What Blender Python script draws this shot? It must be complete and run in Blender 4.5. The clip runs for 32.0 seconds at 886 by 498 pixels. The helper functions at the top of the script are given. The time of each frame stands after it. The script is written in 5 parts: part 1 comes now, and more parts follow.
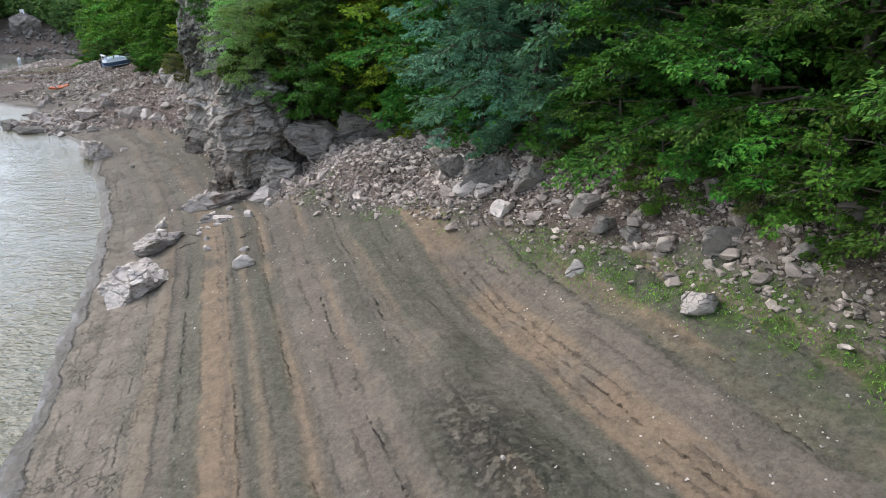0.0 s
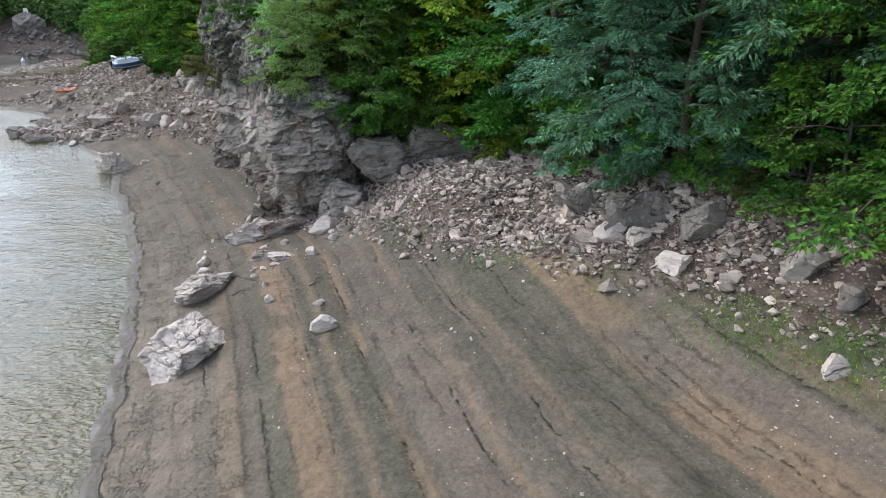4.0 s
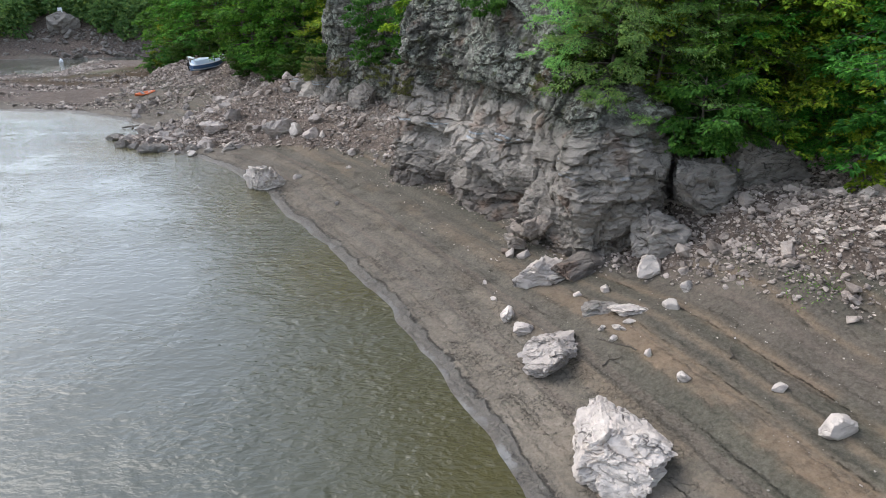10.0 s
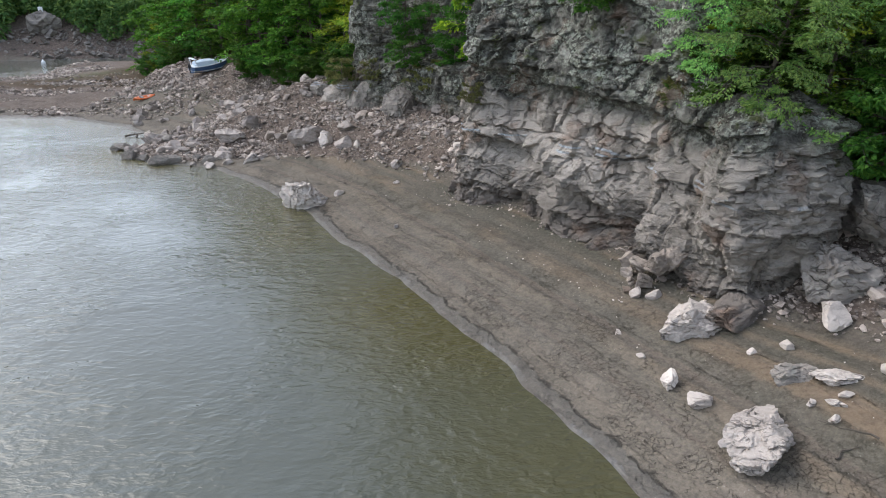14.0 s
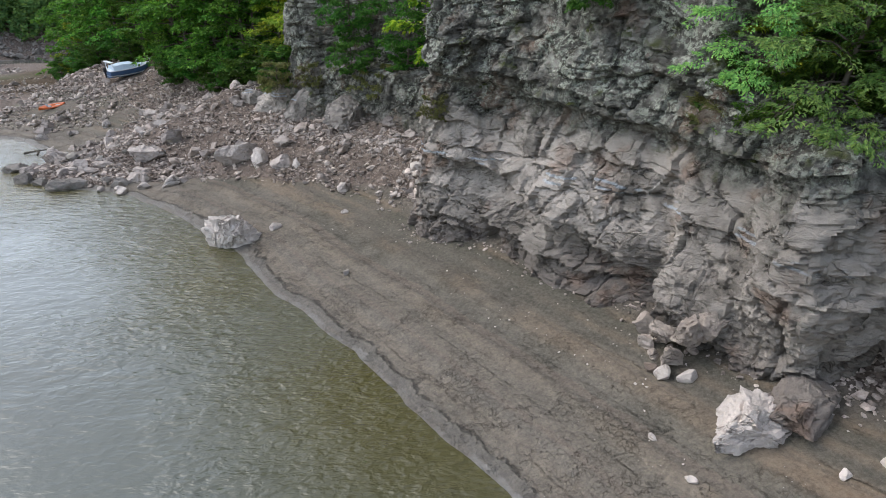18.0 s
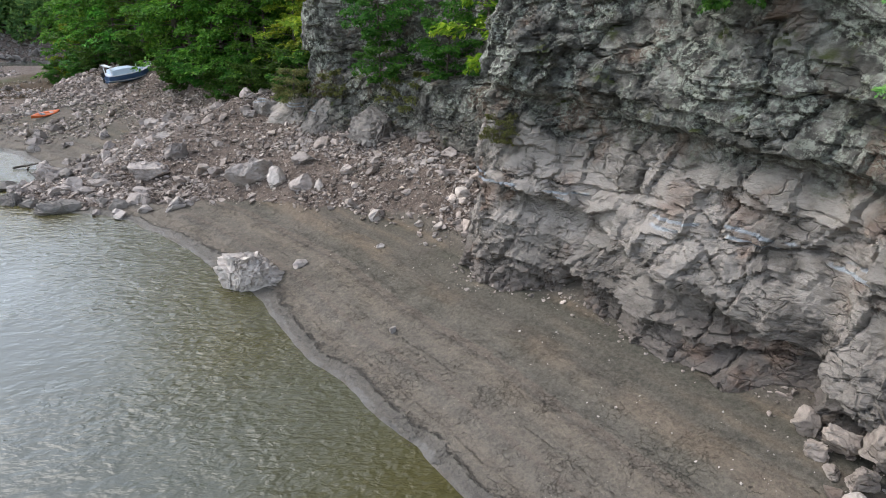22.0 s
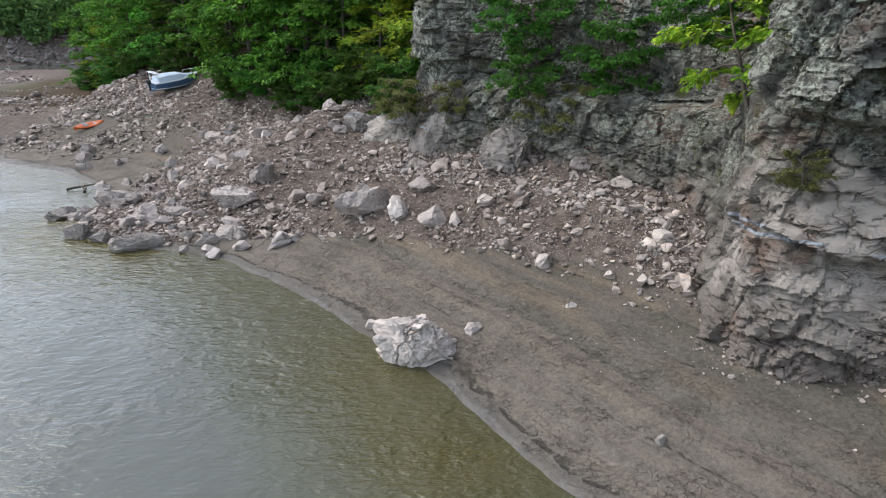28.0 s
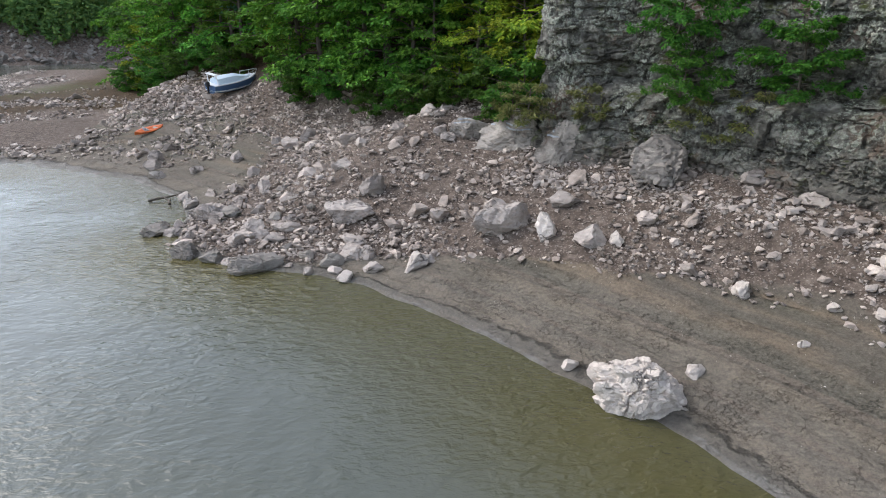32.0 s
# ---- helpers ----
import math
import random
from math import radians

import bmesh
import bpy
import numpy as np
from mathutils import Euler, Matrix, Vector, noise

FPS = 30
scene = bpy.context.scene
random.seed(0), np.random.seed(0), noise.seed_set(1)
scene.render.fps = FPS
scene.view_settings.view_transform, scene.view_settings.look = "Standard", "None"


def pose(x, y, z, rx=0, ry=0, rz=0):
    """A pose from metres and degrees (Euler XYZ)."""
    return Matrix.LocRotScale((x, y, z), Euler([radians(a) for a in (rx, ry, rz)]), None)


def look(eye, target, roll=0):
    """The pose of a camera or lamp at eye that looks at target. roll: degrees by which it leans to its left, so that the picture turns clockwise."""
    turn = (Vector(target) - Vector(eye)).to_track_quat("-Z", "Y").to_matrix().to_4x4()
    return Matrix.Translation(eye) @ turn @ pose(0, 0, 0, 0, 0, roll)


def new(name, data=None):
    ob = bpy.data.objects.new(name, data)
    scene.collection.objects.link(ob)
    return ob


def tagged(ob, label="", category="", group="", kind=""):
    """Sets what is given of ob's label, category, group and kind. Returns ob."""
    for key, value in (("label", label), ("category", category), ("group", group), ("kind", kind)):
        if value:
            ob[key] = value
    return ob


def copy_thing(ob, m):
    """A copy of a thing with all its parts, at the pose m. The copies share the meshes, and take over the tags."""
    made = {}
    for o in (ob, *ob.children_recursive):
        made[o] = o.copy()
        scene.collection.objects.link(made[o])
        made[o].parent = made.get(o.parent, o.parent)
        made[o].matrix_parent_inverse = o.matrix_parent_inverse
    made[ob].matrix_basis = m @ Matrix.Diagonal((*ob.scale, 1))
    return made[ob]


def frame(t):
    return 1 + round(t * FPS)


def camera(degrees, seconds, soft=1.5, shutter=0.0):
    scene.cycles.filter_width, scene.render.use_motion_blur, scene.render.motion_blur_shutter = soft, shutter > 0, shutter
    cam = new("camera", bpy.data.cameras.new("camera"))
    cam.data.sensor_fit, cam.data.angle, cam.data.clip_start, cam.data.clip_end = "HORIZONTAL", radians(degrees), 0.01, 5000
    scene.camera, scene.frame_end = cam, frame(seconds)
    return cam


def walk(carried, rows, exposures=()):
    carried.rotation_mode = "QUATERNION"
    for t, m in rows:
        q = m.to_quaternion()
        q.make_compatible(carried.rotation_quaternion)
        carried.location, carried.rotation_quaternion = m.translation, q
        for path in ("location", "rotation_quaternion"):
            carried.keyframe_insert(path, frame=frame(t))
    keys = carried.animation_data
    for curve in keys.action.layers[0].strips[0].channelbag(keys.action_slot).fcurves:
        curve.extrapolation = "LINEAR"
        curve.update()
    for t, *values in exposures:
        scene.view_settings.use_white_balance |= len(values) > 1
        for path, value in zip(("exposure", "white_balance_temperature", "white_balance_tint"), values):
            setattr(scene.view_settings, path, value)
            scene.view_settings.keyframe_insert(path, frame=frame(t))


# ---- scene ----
cam = camera(70.0, 32.0, soft=1.0)
METRES, EYE, TILT, LEAN, TURN = 60.0, 11.7, -20.0, 0.0, 0.0
ROWS = [
    (0.0, 0.0, 0.0, 0.0, -0.0, 0.0, 0.0),
    (0.5, -0.008, 0.0129, 0.0046, -0.0, 0.01, -0.01),
    (1.0, -0.0164, 0.0262, 0.0093, 0.01, 0.0, -0.01),
    (1.5, -0.024, 0.0391, 0.0139, 0.02, 0.02, -0.04),
    (2.0, -0.0321, 0.0511, 0.018, 0.02, 0.03, -0.06),
    (2.5, -0.0412, 0.0626, 0.0218, 0.04, 0.02, -0.08),
    (4.5, -0.0878, 0.103, 0.0358, 0.12, -0.08, 0.01),
    (5.0, -0.1048, 0.1119, 0.0389, 0.13, -0.1, 0.03),
    (5.5, -0.123, 0.1202, 0.0419, 0.13, -0.1, 0.03),
    (6.0, -0.1423, 0.1281, 0.0447, 0.16, -0.12, 0.05),
    (6.5, -0.1619, 0.1356, 0.047, 0.17, -0.12, 0.04),
    (7.0, -0.1815, 0.143, 0.0492, 0.2, -0.12, 0.03),
    (7.5, -0.2007, 0.1501, 0.0516, 0.21, -0.11, 0.0),
    (8.0, -0.22, 0.1571, 0.0541, 0.23, -0.11, 0.01),
    (8.5, -0.2396, 0.1641, 0.0563, 0.24, -0.1, 0.02),
    (9.0, -0.2592, 0.171, 0.0587, 0.26, -0.11, 0.02),
    (9.5, -0.2792, 0.178, 0.0609, 0.27, -0.09, 0.02),
    (10.0, -0.299, 0.1852, 0.0632, 0.29, -0.1, -0.0),
    (10.5, -0.3183, 0.1923, 0.0653, 0.3, -0.1, 0.02),
    (11.0, -0.3346, 0.2003, 0.0678, 0.35, -0.11, 0.03),
    (11.5, -0.348, 0.2091, 0.0709, 0.36, -0.15, 0.1),
    (12.0, -0.3589, 0.2186, 0.0741, 0.36, -0.15, 0.15),
    (12.5, -0.3673, 0.2291, 0.0776, 0.35, -0.15, 0.14),
    (13.0, -0.3735, 0.2404, 0.0818, 0.12, -0.18, 0.29),
    (13.5, -0.3784, 0.252, 0.0862, -0.52, -0.21, 0.51),
    (14.0, -0.3822, 0.2644, 0.0904, -1.22, -0.22, 0.74),
    (14.5, -0.3847, 0.277, 0.0948, -2.66, -0.24, 1.18),
    (16.5, -0.388, 0.3285, 0.1137, -5.89, -0.46, 2.36),
    (17.0, -0.3882, 0.3415, 0.1183, -5.89, -0.49, 2.37),
    (17.5, -0.3879, 0.3547, 0.1231, -5.86, -0.5, 2.38),
    (18.0, -0.3882, 0.3672, 0.1278, -5.88, -0.49, 2.38),
    (18.5, -0.3885, 0.3797, 0.1325, -5.86, -0.49, 2.4),
    (19.0, -0.3901, 0.3917, 0.137, -5.89, -0.47, 2.4),
    (19.5, -0.3926, 0.4031, 0.1416, -5.88, -0.48, 2.42),
    (20.0, -0.3961, 0.4138, 0.1458, -5.88, -0.47, 2.43),
    (20.5, -0.4006, 0.4243, 0.1492, -5.89, -0.41, 2.37),
    (21.0, -0.4059, 0.4345, 0.1529, -5.89, -0.4, 2.36),
    (21.5, -0.4123, 0.4446, 0.1562, -5.92, -0.39, 2.33),
    (22.0, -0.4197, 0.4547, 0.1598, -5.93, -0.39, 2.32),
    (22.5, -0.4274, 0.4653, 0.1633, -5.93, -0.35, 2.28),
    (23.0, -0.4364, 0.4751, 0.1672, -5.97, -0.36, 2.28),
    (23.5, -0.445, 0.4852, 0.1709, -5.98, -0.37, 2.27),
    (24.0, -0.454, 0.4949, 0.1744, -6.01, -0.33, 2.26),
    (24.5, -0.463, 0.5048, 0.1778, -6.02, -0.28, 2.22),
    (25.0, -0.4718, 0.5143, 0.1812, -5.99, -0.26, 2.22),
    (25.5, -0.482, 0.5232, 0.1844, -6.03, -0.23, 2.21),
    (27.5, -0.5241, 0.5581, 0.1971, -5.93, -0.17, 2.19),
    (28.0, -0.5361, 0.5659, 0.2, -5.92, -0.16, 2.17),
    (28.5, -0.5492, 0.5732, 0.2028, -5.94, -0.17, 2.19),
    (29.0, -0.5626, 0.5805, 0.2055, -5.92, -0.18, 2.18),
    (29.5, -0.5768, 0.5876, 0.2087, -5.92, -0.23, 2.2),
    (30.0, -0.5915, 0.5949, 0.2115, -5.93, -0.22, 2.2),
    (30.5, -0.6065, 0.602, 0.2141, -5.97, -0.23, 2.19),
    (31.0, -0.6204, 0.61, 0.2171, -5.95, -0.25, 2.22),
    (31.5, -0.6343, 0.6177, 0.2199, -5.95, -0.28, 2.25),
    (32.0, -0.6478, 0.6257, 0.2228, -5.94, -0.32, 2.26),
]
EXPOSURE = [(0.0, 1.56), (5.0, 1.53), (9.0, 1.45), (14.0, 1.42), (20.0, 1.5), (25.0, 1.56), (32.0, 1.53)]
walk(cam, [(t, pose(0, 0, EYE, TILT, LEAN, TURN) @ pose(METRES * x, METRES * y, METRES * z, 90 + pitch, roll, yaw)) for t, x, y, z, yaw, pitch, roll in ROWS], exposures=EXPOSURE)


# ---- world and light: an overcast late-summer day in a narrow valley ----
world = bpy.data.worlds.new("overcast_sky")
scene.world = world
world.use_nodes = True
wn, wl = world.node_tree.nodes, world.node_tree.links
sky = wn.new("ShaderNodeTexSky")
sky.sky_type, sky.sun_disc = "NISHITA", False
sky.sun_elevation, sky.sun_rotation = radians(48), radians(-61)
sky.air_density, sky.dust_density, sky.ozone_density = 1.0, 1.6, 1.8
soft_sky = wn.new("ShaderNodeHueSaturation")
soft_sky.inputs["Saturation"].default_value = 0.62
wl.new(sky.outputs[0], soft_sky.inputs["Color"])
wl.new(soft_sky.outputs[0], wn["Background"].inputs["Color"])
wn["Background"].inputs["Strength"].default_value = 0.15

sun = new("sun", bpy.data.lights.new("sun", "SUN"))
sun.data.energy, sun.data.angle, sun.data.color = 0.55, radians(40), (1.0, 0.97, 0.93)
sun.matrix_world = look((-65, 70, 55), (-20, 45, 0))


# ---- materials ----
class Mat:
    """A node material with short calls for the nodes that it needs."""

    def __init__(self, name, rough=0.9, spec=0.3):
        self.m = bpy.data.materials.new(name)
        self.m.use_nodes = True
        self.n, self.l = self.m.node_tree.nodes, self.m.node_tree.links
        self.b = self.n["Principled BSDF"]
        self.b.inputs["Roughness"].default_value = rough
        self.b.inputs["Specular IOR Level"].default_value = spec
        self.pos = self.n.new("ShaderNodeNewGeometry").outputs["Position"]

    def put(self, socket, v):
        if isinstance(v, bpy.types.NodeSocket):
            self.l.new(v, socket)
        elif isinstance(v, tuple) and len(v) == 3 and socket.type == "RGBA":
            socket.default_value = (*v, 1)
        else:
            socket.default_value = v

    def math(self, op, a, b=0.0, clamp=False):
        k = self.n.new("ShaderNodeMath")
        k.operation, k.use_clamp = op, clamp
        self.put(k.inputs[0], a), self.put(k.inputs[1], b)
        return k.outputs[0]

    def span(self, v, lo, hi):
        """0 below lo, 1 above hi, smooth between."""
        k = self.n.new("ShaderNodeMapRange")
        k.interpolation_type = "SMOOTHSTEP"
        self.put(k.inputs[0], v)
        k.inputs[1].default_value, k.inputs[2].default_value = lo, hi
        return k.outputs[0]

    def noise(self, scale, detail=4.0, vec=None, rough=0.55, stretch=None):
        k = self.n.new("ShaderNodeTexNoise")
        k.inputs["Scale"].default_value, k.inputs["Detail"].default_value, k.inputs["Roughness"].default_value = scale, detail, rough
        v = vec or self.pos
        if stretch:
            s = self.n.new("ShaderNodeVectorMath")
            s.operation = "MULTIPLY"
            self.put(s.inputs[0], v)
            s.inputs[1].default_value = stretch
            v = s.outputs[0]
        self.l.new(v, k.inputs["Vector"])
        return k.outputs[0]

    def voronoi(self, scale, feature="DISTANCE_TO_EDGE", vec=None):
        k = self.n.new("ShaderNodeTexVoronoi")
        k.feature = feature
        k.inputs["Scale"].default_value = scale
        self.l.new(vec or self.pos, k.inputs["Vector"])
        return k.outputs["Distance"]

    def warp(self, scale, amount):
        """Positions pushed about by noise."""
        k = self.n.new("ShaderNodeTexNoise")
        k.inputs["Scale"].default_value = scale
        self.l.new(self.pos, k.inputs["Vector"])
        s = self.n.new("ShaderNodeVectorMath")
        s.operation = "SCALE"
        self.l.new(k.outputs["Color"], s.inputs[0])
        s.inputs["Scale"].default_value = amount
        a = self.n.new("ShaderNodeVectorMath")
        self.l.new(self.pos, a.inputs[0]), self.l.new(s.outputs[0], a.inputs[1])
        return a.outputs[0]

    def squash(self, amount):
        """Warped positions, drawn out along the bedding."""
        k = self.n.new("ShaderNodeVectorMath")
        k.operation = "MULTIPLY"
        self.l.new(self.warp(1.6, amount), k.inputs[0])
        k.inputs[1].default_value = (0.75, 0.75, 2.0)
        return k.outputs[0]

    def z(self):
        k = self.n.new("ShaderNodeSeparateXYZ")
        self.l.new(self.pos, k.inputs[0])
        return k.outputs[2]

    def up(self):
        g = self.n.new("ShaderNodeNewGeometry")
        k = self.n.new("ShaderNodeSeparateXYZ")
        self.l.new(g.outputs["Normal"], k.inputs[0])
        return k.outputs[2]

    def ramp(self, v, *stops):
        k = self.n.new("ShaderNodeValToRGB")
        e = k.color_ramp.elements
        while len(e) < len(stops):
            e.new(0.5)
        for el, (p, c) in zip(e, stops):
            el.position, el.color = p, (*c, 1)
        self.put(k.inputs[0], v)
        return k.outputs[0]

    def mix(self, f, a, b, mode="MIX"):
        k = self.n.new("ShaderNodeMix")
        k.data_type, k.blend_type = "RGBA", mode
        self.put(k.inputs[0], f), self.put(k.inputs[6], a), self.put(k.inputs[7], b)
        return k.outputs[2]

    def attr(self, name):
        k = self.n.new("ShaderNodeAttribute")
        k.attribute_name = name
        return k.outputs["Fac"]

    def rand(self, island=False):
        if island:
            return self.n.new("ShaderNodeNewGeometry").outputs["Random Per Island"]
        return self.n.new("ShaderNodeObjectInfo").outputs["Random"]

    def bump(self, h, dist=0.05, strength=1.0):
        k = self.n.new("ShaderNodeBump")
        k.inputs["Distance"].default_value, k.inputs["Strength"].default_value = dist, strength
        self.put(k.inputs["Height"], h)
        self.l.new(k.outputs[0], self.b.inputs["Normal"])

    def color(self, c):
        self.put(self.b.inputs["Base Color"], c)
        return self


def make_ground():
    m = Mat("shore_ground", 0.92, 0.12)
    z = m.z()
    shelf = m.attr("shelf")
    low_silt = m.attr("silt")

    def along(amount, scale, shift=0.0):
        """The contour coordinate, roughened, as a texture vector."""
        comb = m.n.new("ShaderNodeCombineXYZ")
        m.put(comb.inputs[2], m.math("ADD", m.math("ADD", shelf, shift), m.math("MULTIPLY", m.noise(scale, 6, rough=0.65), amount)))
        return comb.outputs[0]

    base = m.ramp(m.noise(0.9, 7, rough=0.65), (0.32, (0.112, 0.096, 0.076)), (0.5, (0.165, 0.139, 0.109)), (0.68, (0.235, 0.193, 0.149)))
    fade = m.noise(0.16, 4, rough=0.6)
    olive = m.math("MULTIPLY", m.span(m.noise(0.62, 3, along(0.35, 1.1, 40.0), 0.55), 0.45, 0.53), m.span(fade, 0.32, 0.48))
    mud = m.mix(m.math("MULTIPLY", olive, 0.95), base, m.ramp(m.noise(3.0, 7), (0.35, (0.06, 0.066, 0.044)), (0.65, (0.106, 0.112, 0.076))))
    # the mud turns darker further along the bank
    mud = m.mix(m.math("MULTIPLY", m.attr("dark_mud"), 0.5), mud, m.ramp(m.noise(2.0, 7, rough=0.65), (0.35, (0.055, 0.05, 0.042)), (0.65, (0.098, 0.088, 0.073))))
    tawny = m.math("MULTIPLY", m.span(m.noise(0.95, 2, along(0.32, 1.2), 0.5), 0.49, 0.57), m.span(m.noise(0.2, 4, rough=0.6), 0.36, 0.52))
    mud = m.mix(m.math("MULTIPLY", tawny, m.math("SUBTRACT", 0.82, m.math("MULTIPLY", low_silt, 0.35))), mud, m.ramp(m.noise(2.4, 7), (0.35, (0.225, 0.155, 0.096)), (0.65, (0.345, 0.235, 0.147))))
    rosy = m.math("MULTIPLY", m.span(m.noise(1.6, 3, along(0.25, 2.0, 17.0), 0.55), 0.54, 0.63), 0.5)
    mud = m.mix(rosy, mud, (0.205, 0.158, 0.128))
    dun = m.math("MULTIPLY", m.span(m.noise(3.2, 3, along(0.12, 3.0, 71.0), 0.6), 0.52, 0.64), 0.45)
    mud = m.mix(dun, mud, (0.078, 0.073, 0.06))
    # the lower bank: paler near the first bend, grey silt further on
    grey = m.ramp(m.noise(1.6, 8, rough=0.65), (0.33, (0.112, 0.104, 0.088)), (0.5, (0.168, 0.151, 0.126)), (0.67, (0.222, 0.194, 0.158)))
    tan = m.ramp(m.noise(1.4, 8, rough=0.65), (0.33, (0.195, 0.166, 0.131)), (0.5, (0.28, 0.237, 0.186)), (0.67, (0.36, 0.303, 0.238)))
    warm = m.ramp(m.noise(1.9, 8, rough=0.65), (0.35, (0.165, 0.138, 0.11)), (0.65, (0.27, 0.226, 0.178)))
    grey = m.mix(m.math("MULTIPLY", m.span(m.noise(0.8, 3, along(0.35, 0.9, 5.0), 0.55), 0.43, 0.56), 0.8), grey, warm)
    silt = m.mix(low_silt, tan, grey)
    silt = m.mix(m.math("MULTIPLY", dun, 0.6), silt, (0.08, 0.077, 0.066))
    silt = m.mix(m.math("MULTIPLY", rosy, 1.4), silt, (0.19, 0.148, 0.118))
    mud = m.mix(m.math("MULTIPLY", m.math("SUBTRACT", 1.0, m.span(m.math("ADD", z, m.math("MULTIPLY", m.noise(0.5, 5), 0.9)), 0.8, 2.1)), 0.85), mud, silt)
    grain = m.span(m.noise(7, 10, rough=0.85), 0.34, 0.66)
    mud = m.mix(0.36, mud, m.mix(grain, (0.03, 0.027, 0.022), (0.25, 0.214, 0.17)))
    # small terraces, closer than the main shelves
    tread = m.math("FRACT", m.math("ADD", m.math("MULTIPLY", shelf, 2.6), m.math("ADD", m.math("MULTIPLY", m.noise(2.2, 7, rough=0.7), 0.9), m.math("MULTIPLY", m.noise(11, 4, rough=0.7), 0.22))))
    riser = m.math("MULTIPLY", m.span(tread, 0.8, 0.98), m.span(m.noise(0.7, 6, rough=0.7), 0.42, 0.6))
    riser = m.math("MULTIPLY", riser, m.math("SUBTRACT", 1.0, m.math("MULTIPLY", low_silt, 0.45)))
    # the shade of each small step is put into the colour of its riser
    mud = m.mix(m.math("MULTIPLY", riser, 0.4), mud, (0.05, 0.045, 0.037))
    # ragged drying cracks along old water levels
    edge = m.math("ADD", shelf, m.math("ADD", m.math("MULTIPLY", m.noise(7, 7, rough=0.8), 0.2), m.math("MULTIPLY", m.noise(0.9, 3), 0.16)))
    line = m.math("PINGPONG", edge, 0.5)
    line = m.math("SUBTRACT", 1.0, m.span(line, 0.002, 0.024))
    line = m.math("MULTIPLY", line, m.math("MULTIPLY", m.span(m.noise(0.35, 4, rough=0.6), 0.46, 0.58), m.span(m.noise(3.0, 7, rough=0.8), 0.47, 0.56)))
    # polygonal cracks low on the bank, in patches
    coarse = m.math("SUBTRACT", 1.0, m.span(m.voronoi(1.6, vec=m.warp(2.6, 0.8)), 0.002, 0.02))
    fine = m.math("SUBTRACT", 1.0, m.span(m.voronoi(4.2, vec=m.warp(4.5, 0.35)), 0.004, 0.04))
    coarse = m.math("MULTIPLY", coarse, m.span(m.noise(1.0, 6, rough=0.7), 0.46, 0.57))
    fine = m.math("MULTIPLY", fine, m.span(m.noise(0.5, 6, rough=0.65), 0.5, 0.6))
    crack = m.math("MULTIPLY", m.math("MAXIMUM", coarse, fine), m.math("SUBTRACT", 1.0, m.span(m.math("ADD", z, m.math("MULTIPLY", m.noise(0.5, 3), 0.6)), 1.1, 1.9)))
    churn = m.math("MULTIPLY", m.attr("churn"), m.span(m.noise(2.6, 8, rough=0.75), 0.45, 0.56))
    dark = m.math("MAXIMUM", m.math("MAXIMUM", m.math("MULTIPLY", line, m.math("SUBTRACT", 0.9, m.math("MULTIPLY", low_silt, 0.5))), churn), m.math("MULTIPLY", crack, 0.8))
    mud = m.mix(m.math("MULTIPLY", dark, 0.6), mud, (0.032, 0.029, 0.025))
    speck = m.span(m.voronoi(7.0, "F1"), 0.13, 0.07)
    mud = m.mix(m.math("MULTIPLY", speck, m.span(m.noise(0.8, 2), 0.55, 0.65)), mud, (0.42, 0.38, 0.33))
    dirt = m.ramp(m.noise(2.2, 9, rough=0.7), (0.3, (0.05, 0.039, 0.032)), (0.5, (0.112, 0.086, 0.069)), (0.72, (0.235, 0.19, 0.156)))
    grit = m.mix(m.math("MULTIPLY", m.span(m.voronoi(9.0, "F1"), 0.42, 0.2), m.math("MULTIPLY", m.span(m.noise(13, 3), 0.35, 0.6), 0.55)), dirt, (0.42, 0.355, 0.305))
    col = m.mix(m.span(m.math("ADD", m.attr("rubble"), m.math("MULTIPLY", m.math("SUBTRACT", m.noise(1.5, 6), 0.5), 0.9)), 0.35, 0.65), mud, grit)
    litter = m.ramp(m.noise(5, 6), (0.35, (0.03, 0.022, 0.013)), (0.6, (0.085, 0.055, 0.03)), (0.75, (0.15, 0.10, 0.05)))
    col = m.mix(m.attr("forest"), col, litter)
    moss = m.ramp(m.noise(6, 5), (0.35, (0.05, 0.06, 0.03)), (0.65, (0.085, 0.125, 0.035)))
    col = m.mix(m.math("MULTIPLY", m.attr("grass"), m.span(m.noise(1.6, 6), 0.42, 0.6)), col, moss)
    # a smooth damp strip at the water, a crack above it and a pale scum at the edge
    rise = m.math("ADD", z, m.math("MULTIPLY", m.math("SUBTRACT", m.noise(1.4, 7, rough=0.75), 0.5), 0.18))
    wet = m.math("SUBTRACT", 1.0, m.span(rise, 0.13, 0.17))
    col = m.mix(m.math("MULTIPLY", wet, m.math("SUBTRACT", 0.5, m.math("MULTIPLY", low_silt, 0.2))), col, m.ramp(m.noise(3, 6), (0.35, (0.075, 0.074, 0.071)), (0.65, (0.12, 0.118, 0.113))))
    lip = m.math("SUBTRACT", 1.0, m.span(m.math("ABSOLUTE", m.math("SUBTRACT", rise, 0.15)), 0.0, 0.02))
    lip = m.math("MULTIPLY", lip, m.span(m.noise(2.2, 5, rough=0.7), 0.42, 0.54))
    col = m.mix(m.math("MULTIPLY", lip, 0.45), col, (0.035, 0.033, 0.03))
    scum = m.math("SUBTRACT", 1.0, m.span(rise, 0.03, 0.055))
